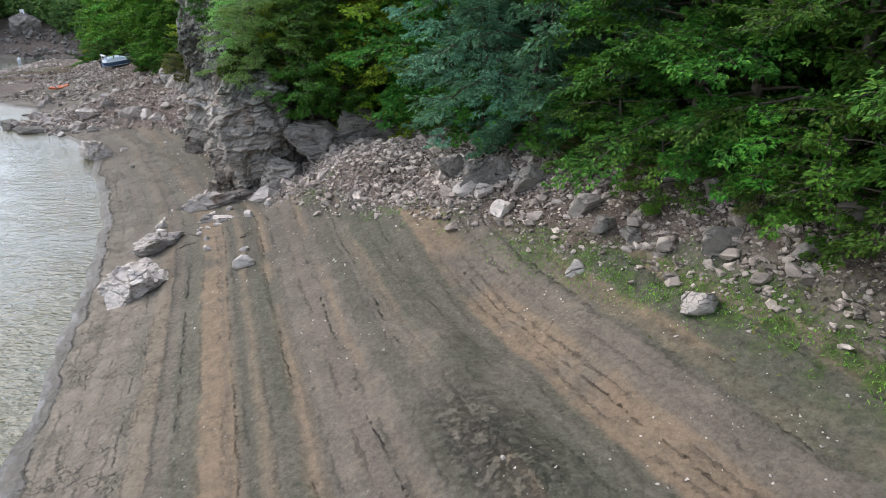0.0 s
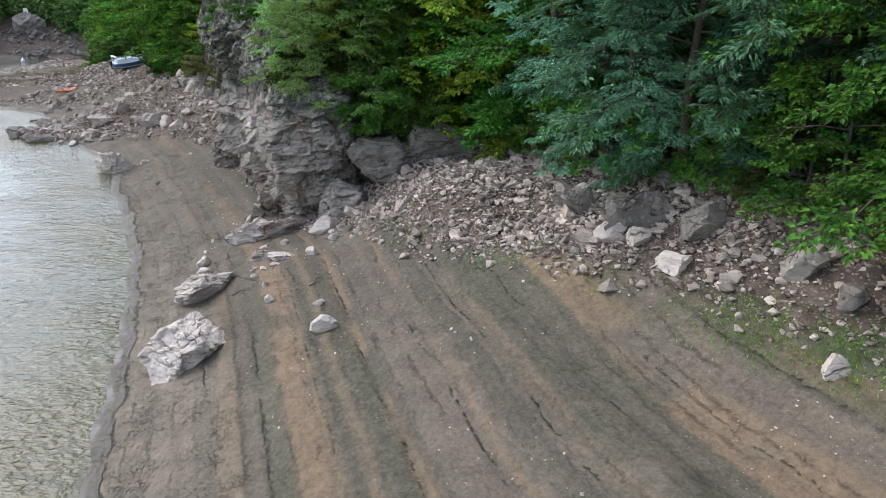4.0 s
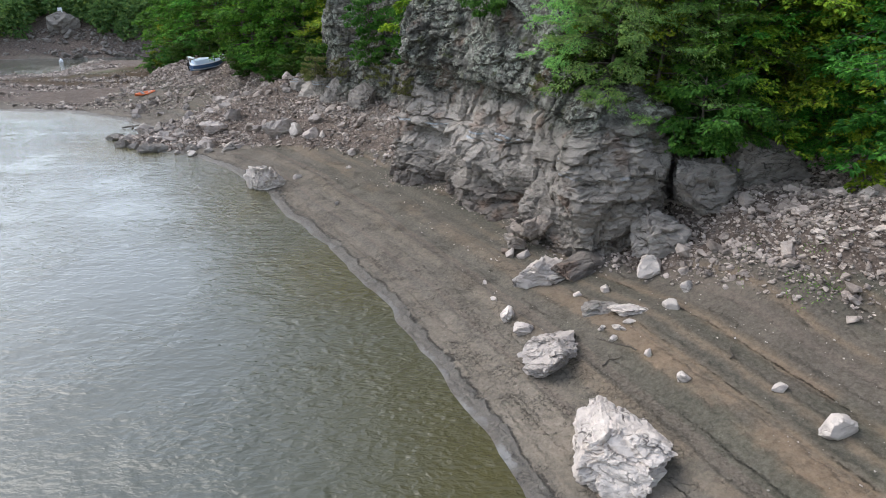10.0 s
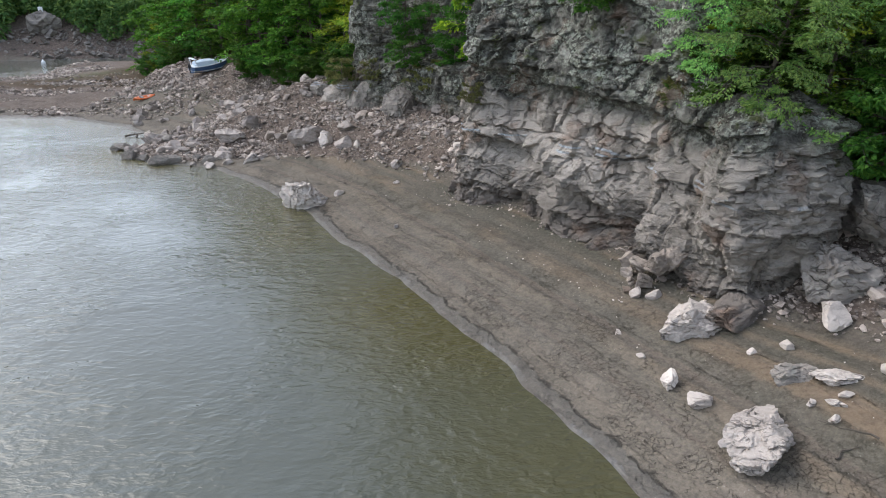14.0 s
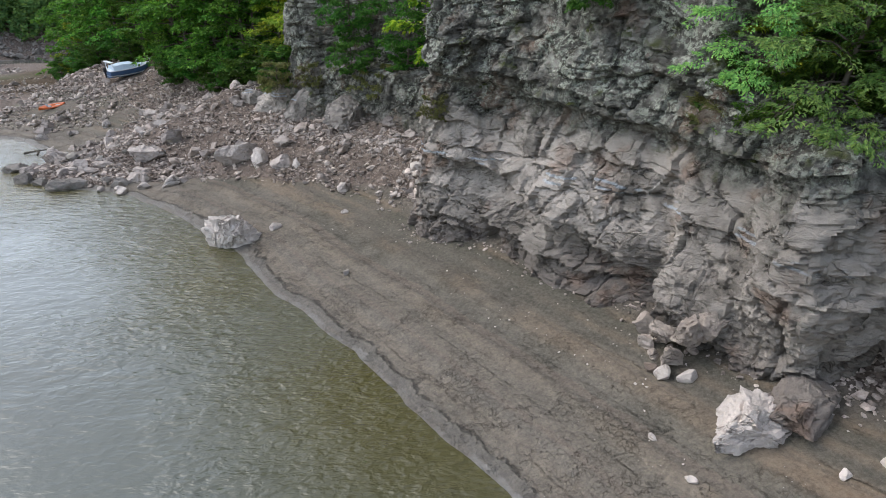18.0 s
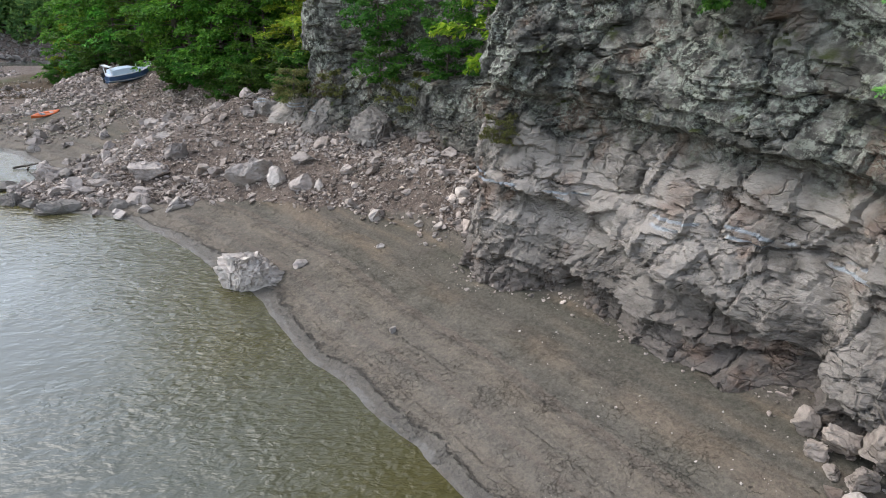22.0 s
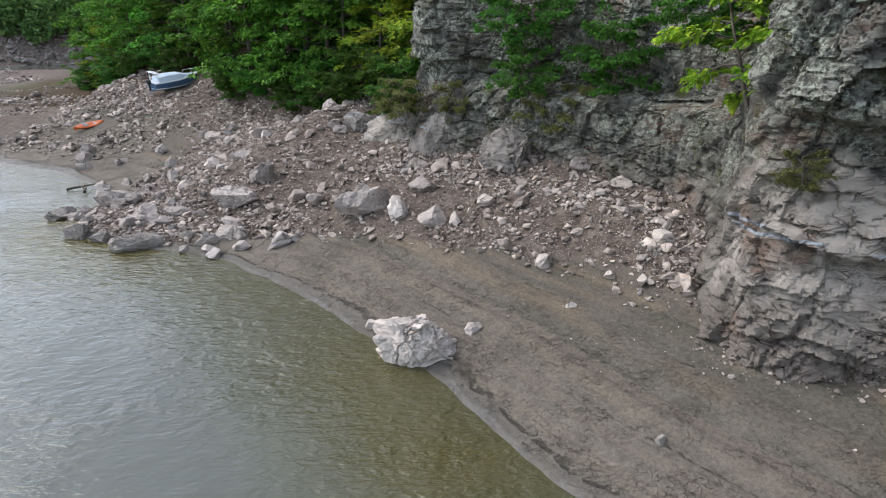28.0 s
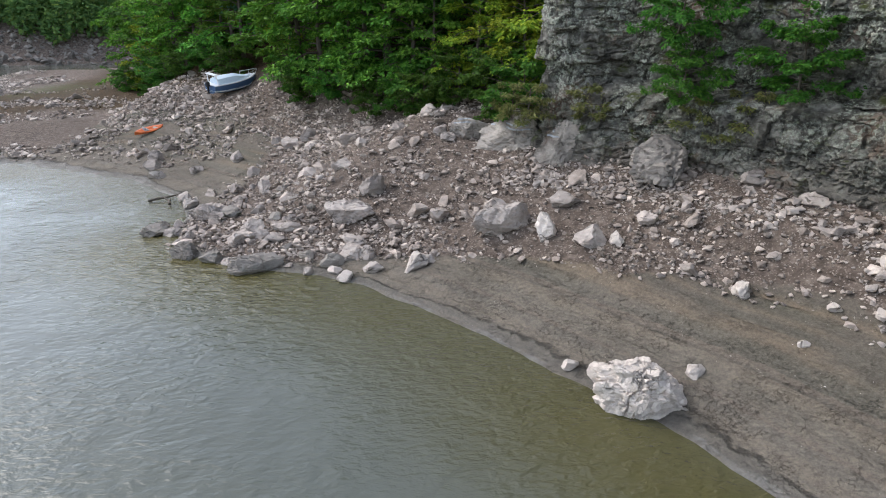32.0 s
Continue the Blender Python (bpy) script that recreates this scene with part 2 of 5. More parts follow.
    col = m.mix(m.math("MULTIPLY", scum, m.math("MULTIPLY", m.span(m.noise(0.6, 5), 0.42, 0.62), m.math("SUBTRACT", 0.75, m.math("MULTIPLY", low_silt, 0.4)))), col, (0.30, 0.295, 0.28))
    m.color(col)
    m.put(m.b.inputs["Roughness"], m.math("SUBTRACT", 0.92, m.math("MULTIPLY", wet, 0.4)))
    relief = m.math("ADD", m.math("MULTIPLY", m.noise(5, 10, rough=0.7), 1.0), m.math("MULTIPLY", m.noise(1.2, 4), 0.6))
    m.bump(m.math("SUBTRACT", relief, m.math("ADD", m.math("MULTIPLY", m.math("MAXIMUM", dark, lip), 0.9), m.math("MULTIPLY", riser, 0.5))), 0.14)
    return m.m


def make_rock(name, pale, mid, dark, lichen=0.0, local=False, stain=False):
    m = Mat(name, 0.92, 0.1)
    z = m.z()
    big = m.noise(0.33, 5)
    col = m.ramp(m.math("ADD", m.math("MULTIPLY", big, 0.6), m.math("MULTIPLY", m.noise(2.6, 7, stretch=(1, 1, 1.8)), 0.4)), (0.33, dark), (0.5, mid), (0.68, pale))
    strata = m.noise(0.8, 5, stretch=(0.35, 0.35, 4.0))
    col = m.mix(m.math("MULTIPLY", m.span(strata, 0.5, 0.7), 0.4), col, pale)
    grain = m.noise(24, 4)
    col = m.mix(0.35, col, m.mix(grain, dark, pale))
    seam = m.math("SUBTRACT", 1.0, m.span(m.voronoi(1.3, vec=m.squash(0.45)), 0.0, 0.04))
    seam = m.math("MAXIMUM", seam, m.math("MULTIPLY", m.math("SUBTRACT", 1.0, m.span(m.voronoi(3.6, vec=m.squash(0.3)), 0.0, 0.03)), 0.6))
    seam = m.math("MULTIPLY", seam, m.span(m.noise(1.1, 4), 0.45, 0.65))
    col = m.mix(m.math("MULTIPLY", seam, 0.7), col, (0.03, 0.027, 0.024))
    if stain:
        # bleached to the old water level, weathered dark and lichened above it
        lvl = m.math("ADD", m.math("ADD", z, m.attr("weather")), m.math("MULTIPLY", m.math("SUBTRACT", m.noise(0.5, 4), 0.5), 3.0))
        weathered = m.ramp(m.noise(1.7, 7), (0.36, (0.042, 0.041, 0.036)), (0.54, (0.13, 0.125, 0.107)), (0.70, (0.31, 0.30, 0.262)))
        col = m.mix(m.math("MULTIPLY", m.span(lvl, 6.0, 8.2), 0.88), col, weathered)
        pale_belt = m.math("MULTIPLY", m.math("MULTIPLY", m.span(lvl, 2.6, 4.4), m.math("SUBTRACT", 1.0, m.span(lvl, 6.8, 8.0))), m.span(m.noise(0.7, 5), 0.36, 0.52))
        col = m.mix(m.math("MULTIPLY", m.math("MULTIPLY", pale_belt, 0.48), m.math("SUBTRACT", 1.0, m.span(m.attr("weather"), 0.3, 1.4))), col, (0.60, 0.535, 0.47))
        low = m.math("SUBTRACT", 1.0, m.span(lvl, 1.6, 3.4))
        col = m.mix(m.math("MULTIPLY", low, 0.45), col, (0.20, 0.165, 0.145))
        rust = m.math("MULTIPLY", m.span(m.noise(0.55, 4), 0.56, 0.7), 0.5)
        col = m.mix(rust, col, (0.27, 0.175, 0.125))
        mark = m.math("ADD", z, m.math("MULTIPLY", m.noise(0.3, 3), 0.7))
        tide = m.math("MINIMUM", m.math("ABSOLUTE", m.math("SUBTRACT", mark, 5.72)), m.math("ABSOLUTE", m.math("SUBTRACT", mark, 5.95)))
        tide = m.math("MULTIPLY", m.math("SUBTRACT", 1.0, m.span(m.math("ADD", tide, m.math("MULTIPLY", m.noise(7, 4), 0.06)), 0.05, 0.10)), m.math("MULTIPLY", m.span(m.noise(0.55, 3), 0.5, 0.56), m.math("SUBTRACT", 1.0, m.span(m.attr("weather"), 0.3, 1.2))))
        col = m.mix(m.math("MULTIPLY", tide, 0.65), col, (0.46, 0.52, 0.57))
        patch = m.math("MULTIPLY", m.math("MULTIPLY", m.span(m.noise(4.5, 9, rough=0.8), 0.47, 0.56), m.span(m.noise(0.6, 4), 0.38, 0.55)), m.span(lvl, 6.8, 9.2))
        col = m.mix(m.math("MULTIPLY", patch, 0.85), col, m.mix(m.noise(9, 3), (0.25, 0.27, 0.21), (0.50, 0.52, 0.43)))
        mossy = m.math("MULTIPLY", m.math("MULTIPLY", m.span(m.noise(0.9, 5), 0.55, 0.68), m.span(m.up(), 0.05, 0.5)), m.span(lvl, 6, 8))
        col = m.mix(mossy, col, (0.065, 0.075, 0.025))
    if lichen:
        col = m.mix(m.math("MULTIPLY", m.span(m.noise(4, 6), 0.55, 0.65), lichen), col, (0.25, 0.26, 0.22))
    var = m.math("ADD", 0.5, m.math("MULTIPLY", m.rand(True), 1.0)) if local else m.math("ADD", 0.85, m.math("MULTIPLY", m.rand(), 0.3))
    if not stain:
        k = m.n.new("ShaderNodeHueSaturation")
        m.put(k.inputs["Value"], var), m.put(k.inputs["Color"], col)
        col = k.outputs[0]
    m.color(col)
    h = m.math("ADD", m.math("MULTIPLY", m.noise(5.0, 9, rough=0.7, stretch=(0.8, 0.8, 1.8)), 1.0), m.math("MULTIPLY", m.noise(24, 4), 0.2))
    m.bump(m.math("SUBTRACT", h, m.math("MULTIPLY", seam, 0.9)), 0.17 if stain else 0.09)
    return m.m


def make_leaf(name, a, b, c):
    m = Mat(name, 0.6, 0.12)
    mixv = m.math("ADD", m.math("MULTIPLY", m.rand(True), 0.6), m.math("MULTIPLY", m.noise(0.6, 3), 0.5))
    col = m.ramp(mixv, (0.15, a), (0.55, b), (0.95, c))
    k = m.n.new("ShaderNodeHueSaturation")
    m.put(k.inputs["Value"], m.math("ADD", 0.62, m.math("MULTIPLY", m.rand(), 0.72))), m.put(k.inputs["Color"], col)
    m.put(k.inputs["Hue"], m.math("ADD", 0.475, m.math("MULTIPLY", m.rand(), 0.045)))
    m.color(k.outputs[0])
    t = m.n.new("ShaderNodeBsdfTranslucent")
    m.put(t.inputs["Color"], k.outputs[0])
    s = m.n.new("ShaderNodeMixShader")
    s.inputs[0].default_value = 0.3
    m.l.new(m.b.outputs[0], s.inputs[1]), m.l.new(t.outputs[0], s.inputs[2])
    m.l.new(s.outputs[0], m.n["Material Output"].inputs["Surface"])
    return m.m


def make_water():
    m = Mat("murky_water", 0.04, 0.5)
    m.b.inputs["IOR"].default_value = 1.33
    deep = m.mix(m.span(m.noise(0.05, 3), 0.35, 0.65), (0.074, 0.081, 0.066), (0.088, 0.096, 0.079))
    m.color(m.mix(m.attr("shallow"), deep, (0.068, 0.058, 0.016)))
    swell = m.noise(0.55, 2, m.warp(0.2, 1.5), stretch=(0.6, 1.4, 1))
    wave = m.noise(1.8, 2, m.warp(0.6, 0.8), stretch=(0.75, 1.35, 1))
    ripple = m.noise(4.6, 2, m.warp(1.2, 0.35), stretch=(0.75, 1.25, 1))
    gusts = m.span(m.noise(0.11, 4, rough=0.6), 0.4, 0.6)
    calm = m.math("ADD", 0.2, m.math("ADD", m.math("MULTIPLY", gusts, 0.25), m.math("MULTIPLY", m.attr("shallow"), 0.72)))
    h = m.math("ADD", m.math("MULTIPLY", swell, 0.8), m.math("ADD", m.math("MULTIPLY", wave, 0.9), m.math("MULTIPLY", ripple, 0.55)))
    m.bump(m.math("MULTIPLY", h, calm), 0.16)
    return m.m


def plain(name, c, rough=0.6, spec=0.4, metal=0.0, var=0.12):
    m = Mat(name, rough, spec)
    m.b.inputs["Metallic"].default_value = metal
    m.color(m.mix(m.noise(6, 6), tuple(v * (1 - var) for v in c), tuple(min(1, v * (1 + var)) for v in c)))
    m.bump(m.noise(40, 3), 0.004)
    return m.m


GROUND = make_ground()
CLIFF = make_rock("cliff_rock", (0.36, 0.322, 0.278), (0.155, 0.137, 0.117), (0.04, 0.036, 0.031), stain=True)
PALE = make_rock("bleached_boulder", (0.74, 0.66, 0.59), (0.555, 0.485, 0.427), (0.31, 0.27, 0.236))
GREY = make_rock("grey_boulder", (0.42, 0.38, 0.335), (0.25, 0.22, 0.192), (0.095, 0.084, 0.074), lichen=0.25)
STONE = make_rock("loose_stone", (0.64, 0.555, 0.485), (0.355, 0.292, 0.247), (0.12, 0.096, 0.08), local=True)
RUSTY = make_rock("rusty_rock", (0.52, 0.455, 0.39), (0.315, 0.26, 0.215), (0.12, 0.099, 0.084))
PINK = make_rock("pinkish_grey_rock", (0.60, 0.53, 0.475), (0.40, 0.343, 0.302), (0.155, 0.13, 0.113))
WATER = make_water()
BARK = plain("bark", (0.10, 0.085, 0.068), 0.9, 0.2, var=0.5)
LEAF_GREEN = make_leaf("leaf_green", (0.042, 0.125, 0.018), (0.09, 0.235, 0.032), (0.22, 0.43, 0.052))
LEAF_LIGHT = make_leaf("leaf_light_green", (0.105, 0.235, 0.07), (0.205, 0.40, 0.11), (0.38, 0.57, 0.14))
LEAF_DEEP = make_leaf("leaf_deep_green", (0.026, 0.08, 0.014), (0.058, 0.155, 0.024), (0.14, 0.28, 0.038))
LEAF_YELLOW = make_leaf("leaf_yellowing", (0.085, 0.19, 0.02), (0.205, 0.345, 0.03), (0.46, 0.55, 0.05))
LEAF_BLUE = make_leaf("leaf_bluish", (0.062, 0.17, 0.10), (0.13, 0.30, 0.18), (0.27, 0.49, 0.29))
LEAF_FAR = make_leaf("leaf_far", (0.055, 0.125, 0.04), (0.11, 0.215, 0.065), (0.215, 0.31, 0.075))
LEAF_DRY = make_leaf("dry_herb", (0.085, 0.11, 0.035), (0.165, 0.175, 0.06), (0.27, 0.25, 0.095))
GRASS = make_leaf("short_grass", (0.09, 0.19, 0.025), (0.15, 0.31, 0.04), (0.23, 0.40, 0.06))


# ---- shape tools ----
def hashed(i, j, k, seed):
    h = (i.astype(np.int64) * 73856093) ^ (j.astype(np.int64) * 19349663) ^ (k.astype(np.int64) * 83492791) ^ (seed * 2654435761)
    h = (h ^ (h >> 13)) * 1274126177
    return ((h ^ (h >> 16)) & 0xFFFFFF) / float(0x1000000)


def vnoise(p, scale, seed=0):
    """Smooth value noise, -1 to 1, at the rows of p."""
    q = p * scale
    i = np.floor(q)
    f = q - i
    f = f * f * (3 - 2 * f)
    total = 0
    for a in (0, 1):
        for b in (0, 1):
            for c in (0, 1):
                w = (f[:, 0] if a else 1 - f[:, 0]) * (f[:, 1] if b else 1 - f[:, 1]) * (f[:, 2] if c else 1 - f[:, 2])
                total = total + w * hashed(i[:, 0] + a, i[:, 1] + b, i[:, 2] + c, seed)
    return total * 2 - 1


def fbm(p, scale, octaves=4, seed=0):
    return sum(vnoise(p, scale * 2 ** o, seed + o) * 0.5 ** o for o in range(octaves))


def blocks(p, scale, seed=0, jitter=0.9):
    """Broken rock: each cell has its own level and tilt, with a joint round it. Gives level with tilt, and the distance to the joint."""
    q = p * scale
    i = np.floor(q)
    d1 = np.full(len(p), 9.0)
    d2 = d1.copy()
    lvl = np.zeros(len(p))
    for a in (-1, 0, 1):
        for b in (-1, 0, 1):
            for c in (-1, 0, 1):
                u, v, w = i[:, 0] + a, i[:, 1] + b, i[:, 2] + c
                r = [hashed(u, v, w, seed + s) for s in range(7)]
                e = np.stack([u + 0.5 + jitter * (r[0] - 0.5), v + 0.5 + jitter * (r[1] - 0.5), w + 0.5 + jitter * (r[2] - 0.5)], 1) - q
                d = (np.abs(e) ** 3.5).sum(1) ** (1 / 3.5)
                t = r[3] - 0.5 + 0.9 * (e[:, 0] * (r[4] - 0.5) + e[:, 1] * (r[5] - 0.5) + e[:, 2] * (r[6] - 0.5))
                near = d < d1
                d2 = np.where(near, d1, np.minimum(d2, d))
                lvl = np.where(near, t, lvl)
                d1 = np.where(near, d, d1)
    return lvl, d2 - d1


def smooth(v, lo, hi):
    t = np.clip((np.asarray(v, float) - lo) / (hi - lo), 0, 1)
    return t * t * (3 - 2 * t)


def mesh_of(name, verts, faces, material, flat=False):
    me = bpy.data.meshes.new(name)
    me.from_pydata(np.asarray(verts).tolist(), [], faces.tolist() if isinstance(faces, np.ndarray) else faces)
    me.materials.append(material)
    if not flat:
        me.shade_smooth()
    return me


def part(name, bm, material, parent, label=""):
    me = bpy.data.meshes.new(name)
    bm.to_mesh(me)
    bm.free()
    me.materials.append(material)
    ob = new(name, me)
    ob.parent = parent
    return tagged(ob, label) if label else ob


def grid_faces(n, m):
    k = (np.arange(n - 1)[:, None] * m + np.arange(m - 1)[None, :]).ravel()
    return np.stack([k, k + 1, k + m + 1, k + m], 1)


def join(pieces):
    V, F, b = [], [], 0
    for v, f in pieces:
        V.append(v), F.append(f + b)
        b += len(v)
    return np.concatenate(V), np.concatenate(F)


# ---- the lie of the land ----
# the water's edge of the near bank, from behind the first eye to the far bend
SHORE = [(14, -120), (-7, 0), (-11.2, 12), (-14.2, 20), (-17.0, 28), (-20.3, 36), (-25.2, 44.8), (-28.3, 49.6), (-30.5, 54.2), (-32.4, 57.2), (-35.8, 62.2), (-39.7, 66.5), (-46, 69.5), (-49.5, 72.5),
         (-50, 77), (-51, 81.5), (-57, 88), (-63, 92.2), (-71, 94), (-79, 97), (-98, 101), (-122, 112), (-126, 124), (-113, 140), (-107.5, 148), (-107.5, 159), (-115, 182), (-108, 196), (-80, 205), (-40, 212), (20, 226), (300, 260)]
SX, SY = np.array(SHORE, float).T


def inland(x, y):
    """Signed distance to the water's edge of the near bank: above 0 on land."""
    best = np.full(x.shape, 1e9)
    inside = np.zeros(x.shape, bool)
    px, py = np.append(SX, [300, 300]), np.append(SY, [-120, -120])
    for k in range(len(SX) - 1):
        ax, ay, bx, by = SX[k], SY[k], SX[k + 1], SY[k + 1]
        u = np.clip(((x - ax) * (bx - ax) + (y - ay) * (by - ay)) / ((bx - ax) ** 2 + (by - ay) ** 2), 0, 1)
        best = np.minimum(best, np.hypot(x - ax - u * (bx - ax), y - ay - u * (by - ay)))
    for k in range(len(px)):
        ax, ay, bx, by = px[k - 1], py[k - 1], px[k], py[k]
        if ay != by:
            inside ^= ((ay > y) != (by > y)) & (x < (bx - ax) * (y - ay) / (by - ay) + ax)
    return np.where(inside, best, -best)


def shelves(x, y, d):
    """Counts the low shelves that the falling water left, from the water's edge upwards."""
    p = np.stack([x.ravel(), y.ravel(), np.zeros(x.size)], 1)
    return d * 0.62 + (0.28 * fbm(p, 0.05, 2, 3) + 0.025 * fbm(p, 0.7, 2, 13)).reshape(x.shape)


def far_side(x, y):
    """Distance beyond the water's edge of the opposite bank."""
    return y - np.interp(x, [-500, -250, -150, -130, -60, 300], [150, 180, 207, 212, 235, 330])


def ground(x, y):
    x, y = np.asarray(x, float), np.asarray(y, float)
    d = inland(x, y) + 0.15 * np.sin(x * 0.9 + y * 0.35) * smooth(y, 20, 30)
    d = d + (0.16 * fbm(np.stack([x.ravel(), y.ravel(), np.zeros(x.size)], 1), 0.55, 3, 23)).reshape(x.shape) * (1 - smooth(d, 1, 4))
    z = np.interp(d, [-60, -10, 0, 4, 8, 12, 16, 20, 30, 45, 120, 400], [-8, -2.2, 0, 0.75, 1.6, 3.05, 4.6, 6.0, 11.5, 23, 70, 150])
    z = z + 1.0 * smooth(d, 8, 12.5) * smooth(y, 54, 60) * (1 - smooth(y, 80, 95))
    z = z + 0.5 * smooth(d, 1.0, 7) * (1 - smooth(y, 31, 37)) - 0.75 * smooth(d, 11, 14) * (1 - smooth(d, 18, 20.5)) * (1 - smooth(y, 19, 25))
    # the heap of rubble against the near nose, and the slope under the bay wall
    z = z + (0.7 * smooth(d, 8.5, 10.5) + 0.5 * smooth(d, 11, 12.5)) * (1 - 0.75 * smooth(d, 13.5, 17)) * smooth(y, 27, 32) * (1 - smooth(y, 37, 42)) * smooth(x, -12, -8)
    z = z + 0.5 * smooth(d, 5, 7) * (1 - smooth(d, 9, 12)) * smooth(y, 60, 65) * (1 - smooth(y, 78, 84))
    # beyond the bay a low flat, with the wooded slope behind its own line
    e = (x + 30) * 0.803 + (y - 78) * 0.596
    low = np.minimum(z, np.interp(d, [0, 5, 10, 18, 40, 80], [0, 0.9, 1.9, 4.6, 5.6, 6.0])) + np.clip(e, 0, 60) * 0.6
    z = np.where(d > 0, z + (low - z) * smooth(y, 82, 90), z)
    flat = np.interp(d, [0, 4, 10, 20, 40], [0, 0.5, 0.95, 1.3, 1.6]) + 0.25 * np.sin(x * 0.21 + y * 0.13)
    z = np.where(d > 0, z + (np.minimum(z, flat) - z) * smooth(y, 88, 96) * smooth(-x, 60, 68), z)
    f = far_side(x, y)
    zf = np.interp(f, [-30, 0, 6, 14, 30, 120, 400], [-6, 0, 3.0, 9.0, 14, 32, 50])
    z = np.maximum(z, zf)
    # the left bank, behind and beside the flight
    g = -175 - x - np.clip(y - 60, 0, 400) * 0.8
    z = np.maximum(z, np.interp(g, [-30, 0, 10, 60, 300], [-8, 0, 4, 16, 40]))
    p = np.stack([x.ravel(), y.ravel(), np.zeros(x.size)], 1)
    land = smooth(d, 0.0, 3.0)
    rough = smooth(d, 7.5, 12)
    z = z + fbm(p, 0.11, 3, 5).reshape(x.shape) * (0.07 + 0.17 * rough) * land + fbm(p, 0.5, 3, 9).reshape(x.shape) * 0.13 * rough
    # low steps left by the falling water
    step = shelves(x, y, inland(x, y))
    z = z + 0.035 * smooth(d, 0.2, 1.0) * (1 - smooth(d, 12, 15)) * (1 - rough * smooth(y, 34, 38)) * (2 * smooth(step % 1.0, 0.0, 0.25) * (1 - smooth(step % 1.0, 0.3, 1.0)) - 0.5)
    return z
# ---- end of land ----


def ticks(*spans):
    """Growing or even steps: (from, to, step) spans joined."""
    out = [np.arange(a, b, s) for a, b, s in spans]
    return np.unique(np.round(np.concatenate(out), 4))


def build_ground():
    ys = ticks((-120, -10, 11), (-10, 6, 1.5), (6, 66, 0.24), (66, 112, 0.4), (112, 160, 1.5), (160, 260, 4), (260, 700, 40))
    ds = ticks((-420, -60, 30), (-60, -6, 3), (-6, -1, 0.6), (-1, 16, 0.19), (16, 32, 0.4), (32, 70, 2.5), (70, 420, 25))
    sx = np.interp(ys, [-120, 0, 12, 20, 28, 36, 44, 50, 56, 67, 75, 90, 110, 700], [14, -8, -12.3, -15.2, -17.8, -21.2, -25.4, -28.6, -32, -40.5, -46, -54, -60, -120])
    X = sx[:, None] + ds[None, :]
    Y = np.repeat(ys[:, None], len(ds), 1)
    Z = ground(X, Y)
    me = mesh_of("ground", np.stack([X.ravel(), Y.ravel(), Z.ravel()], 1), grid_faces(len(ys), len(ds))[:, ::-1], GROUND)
    d = inland(X, Y).ravel()
    x, y = X.ravel(), Y.ravel()
    p = np.stack([x, y, np.zeros(x.size)], 1)
    edge = np.interp(y, [8, 12, 16, 20, 25, 30, 36, 52, 58, 62, 65, 67.5, 70, 78, 84, 90, 100, 106], [20.0, 19.4, 18.4, 17.2, 14.4, 11.0, 9, 9.6, 8.7, 7.4, 6.0, 3.8, 0.0, 0.6, 4.0, 9.5, 12.5, 13.0])
    edge = np.where(x < -66, 4, edge)
    gd = np.interp(y, [8, 14, 20, 26], [18.4, 18.0, 16.4, 14.2])
    masks = {"shelf": shelves(x, y, d), "churn": np.exp(-((x - 0.9 + (y - 11.5) * 0.35) / 0.9) ** 2 - ((y - 11.2) / 1.9) ** 2), "silt": smooth(y + 2 * fbm(p, 0.2, 2, 6), 29, 38), "dark_mud": smooth(y + 3 * fbm(p, 0.25, 3, 7), 20, 29),
             "rubble": np.maximum(smooth(d + fbm(p, 0.25, 3, 1) * 1.0, edge - 0.8, edge + 1.2), smooth(far_side(x, y), -4, 1)),
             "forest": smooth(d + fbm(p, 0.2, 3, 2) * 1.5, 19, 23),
             "grass": np.maximum((1 - smooth(np.abs(d - gd), 0.5, 1.6)) * smooth(-y, -26, -14), 0.9 * np.exp(-((x + 86) / 6) ** 2 - ((y - 141) / 7) ** 2))}
    for name, v in masks.items():
        me.attributes.new(name, "FLOAT", "POINT").data.foreach_set("value", v.astype(np.float32))
    return tagged(new("ground", me), "dried mud shore rising to rubble and wooded slopes", "ground", kind="structure")


build_ground()

wx, wy = ticks((-420, -70, 10), (-70, 0, 1.4), (0, 61, 10)), ticks((-120, 0, 10), (0, 90, 1.4), (90, 421, 10))
WXX, WYY = (q.ravel() for q in np.meshgrid(wx, wy))
water_mesh = mesh_of("water", np.stack([WXX, WYY, 0 * WXX], 1), grid_faces(len(wy), len(wx)), WATER)
# the water is coloured darker olive towards the shore, where it is shallow
shallow = (1 - smooth(-inland(WXX, WYY), 1.0, 8.5)) * (0.75 + 0.25 * fbm(np.stack([WXX, WYY, 0 * WXX], 1), 0.15, 2, 91))
water_mesh.attributes.new("shallow", "FLOAT", "POINT").data.foreach_set("value", shallow.astype(np.float32))
tagged(new("water", water_mesh), "murky olive-grey reservoir water with small ripples", "water", kind="structure")

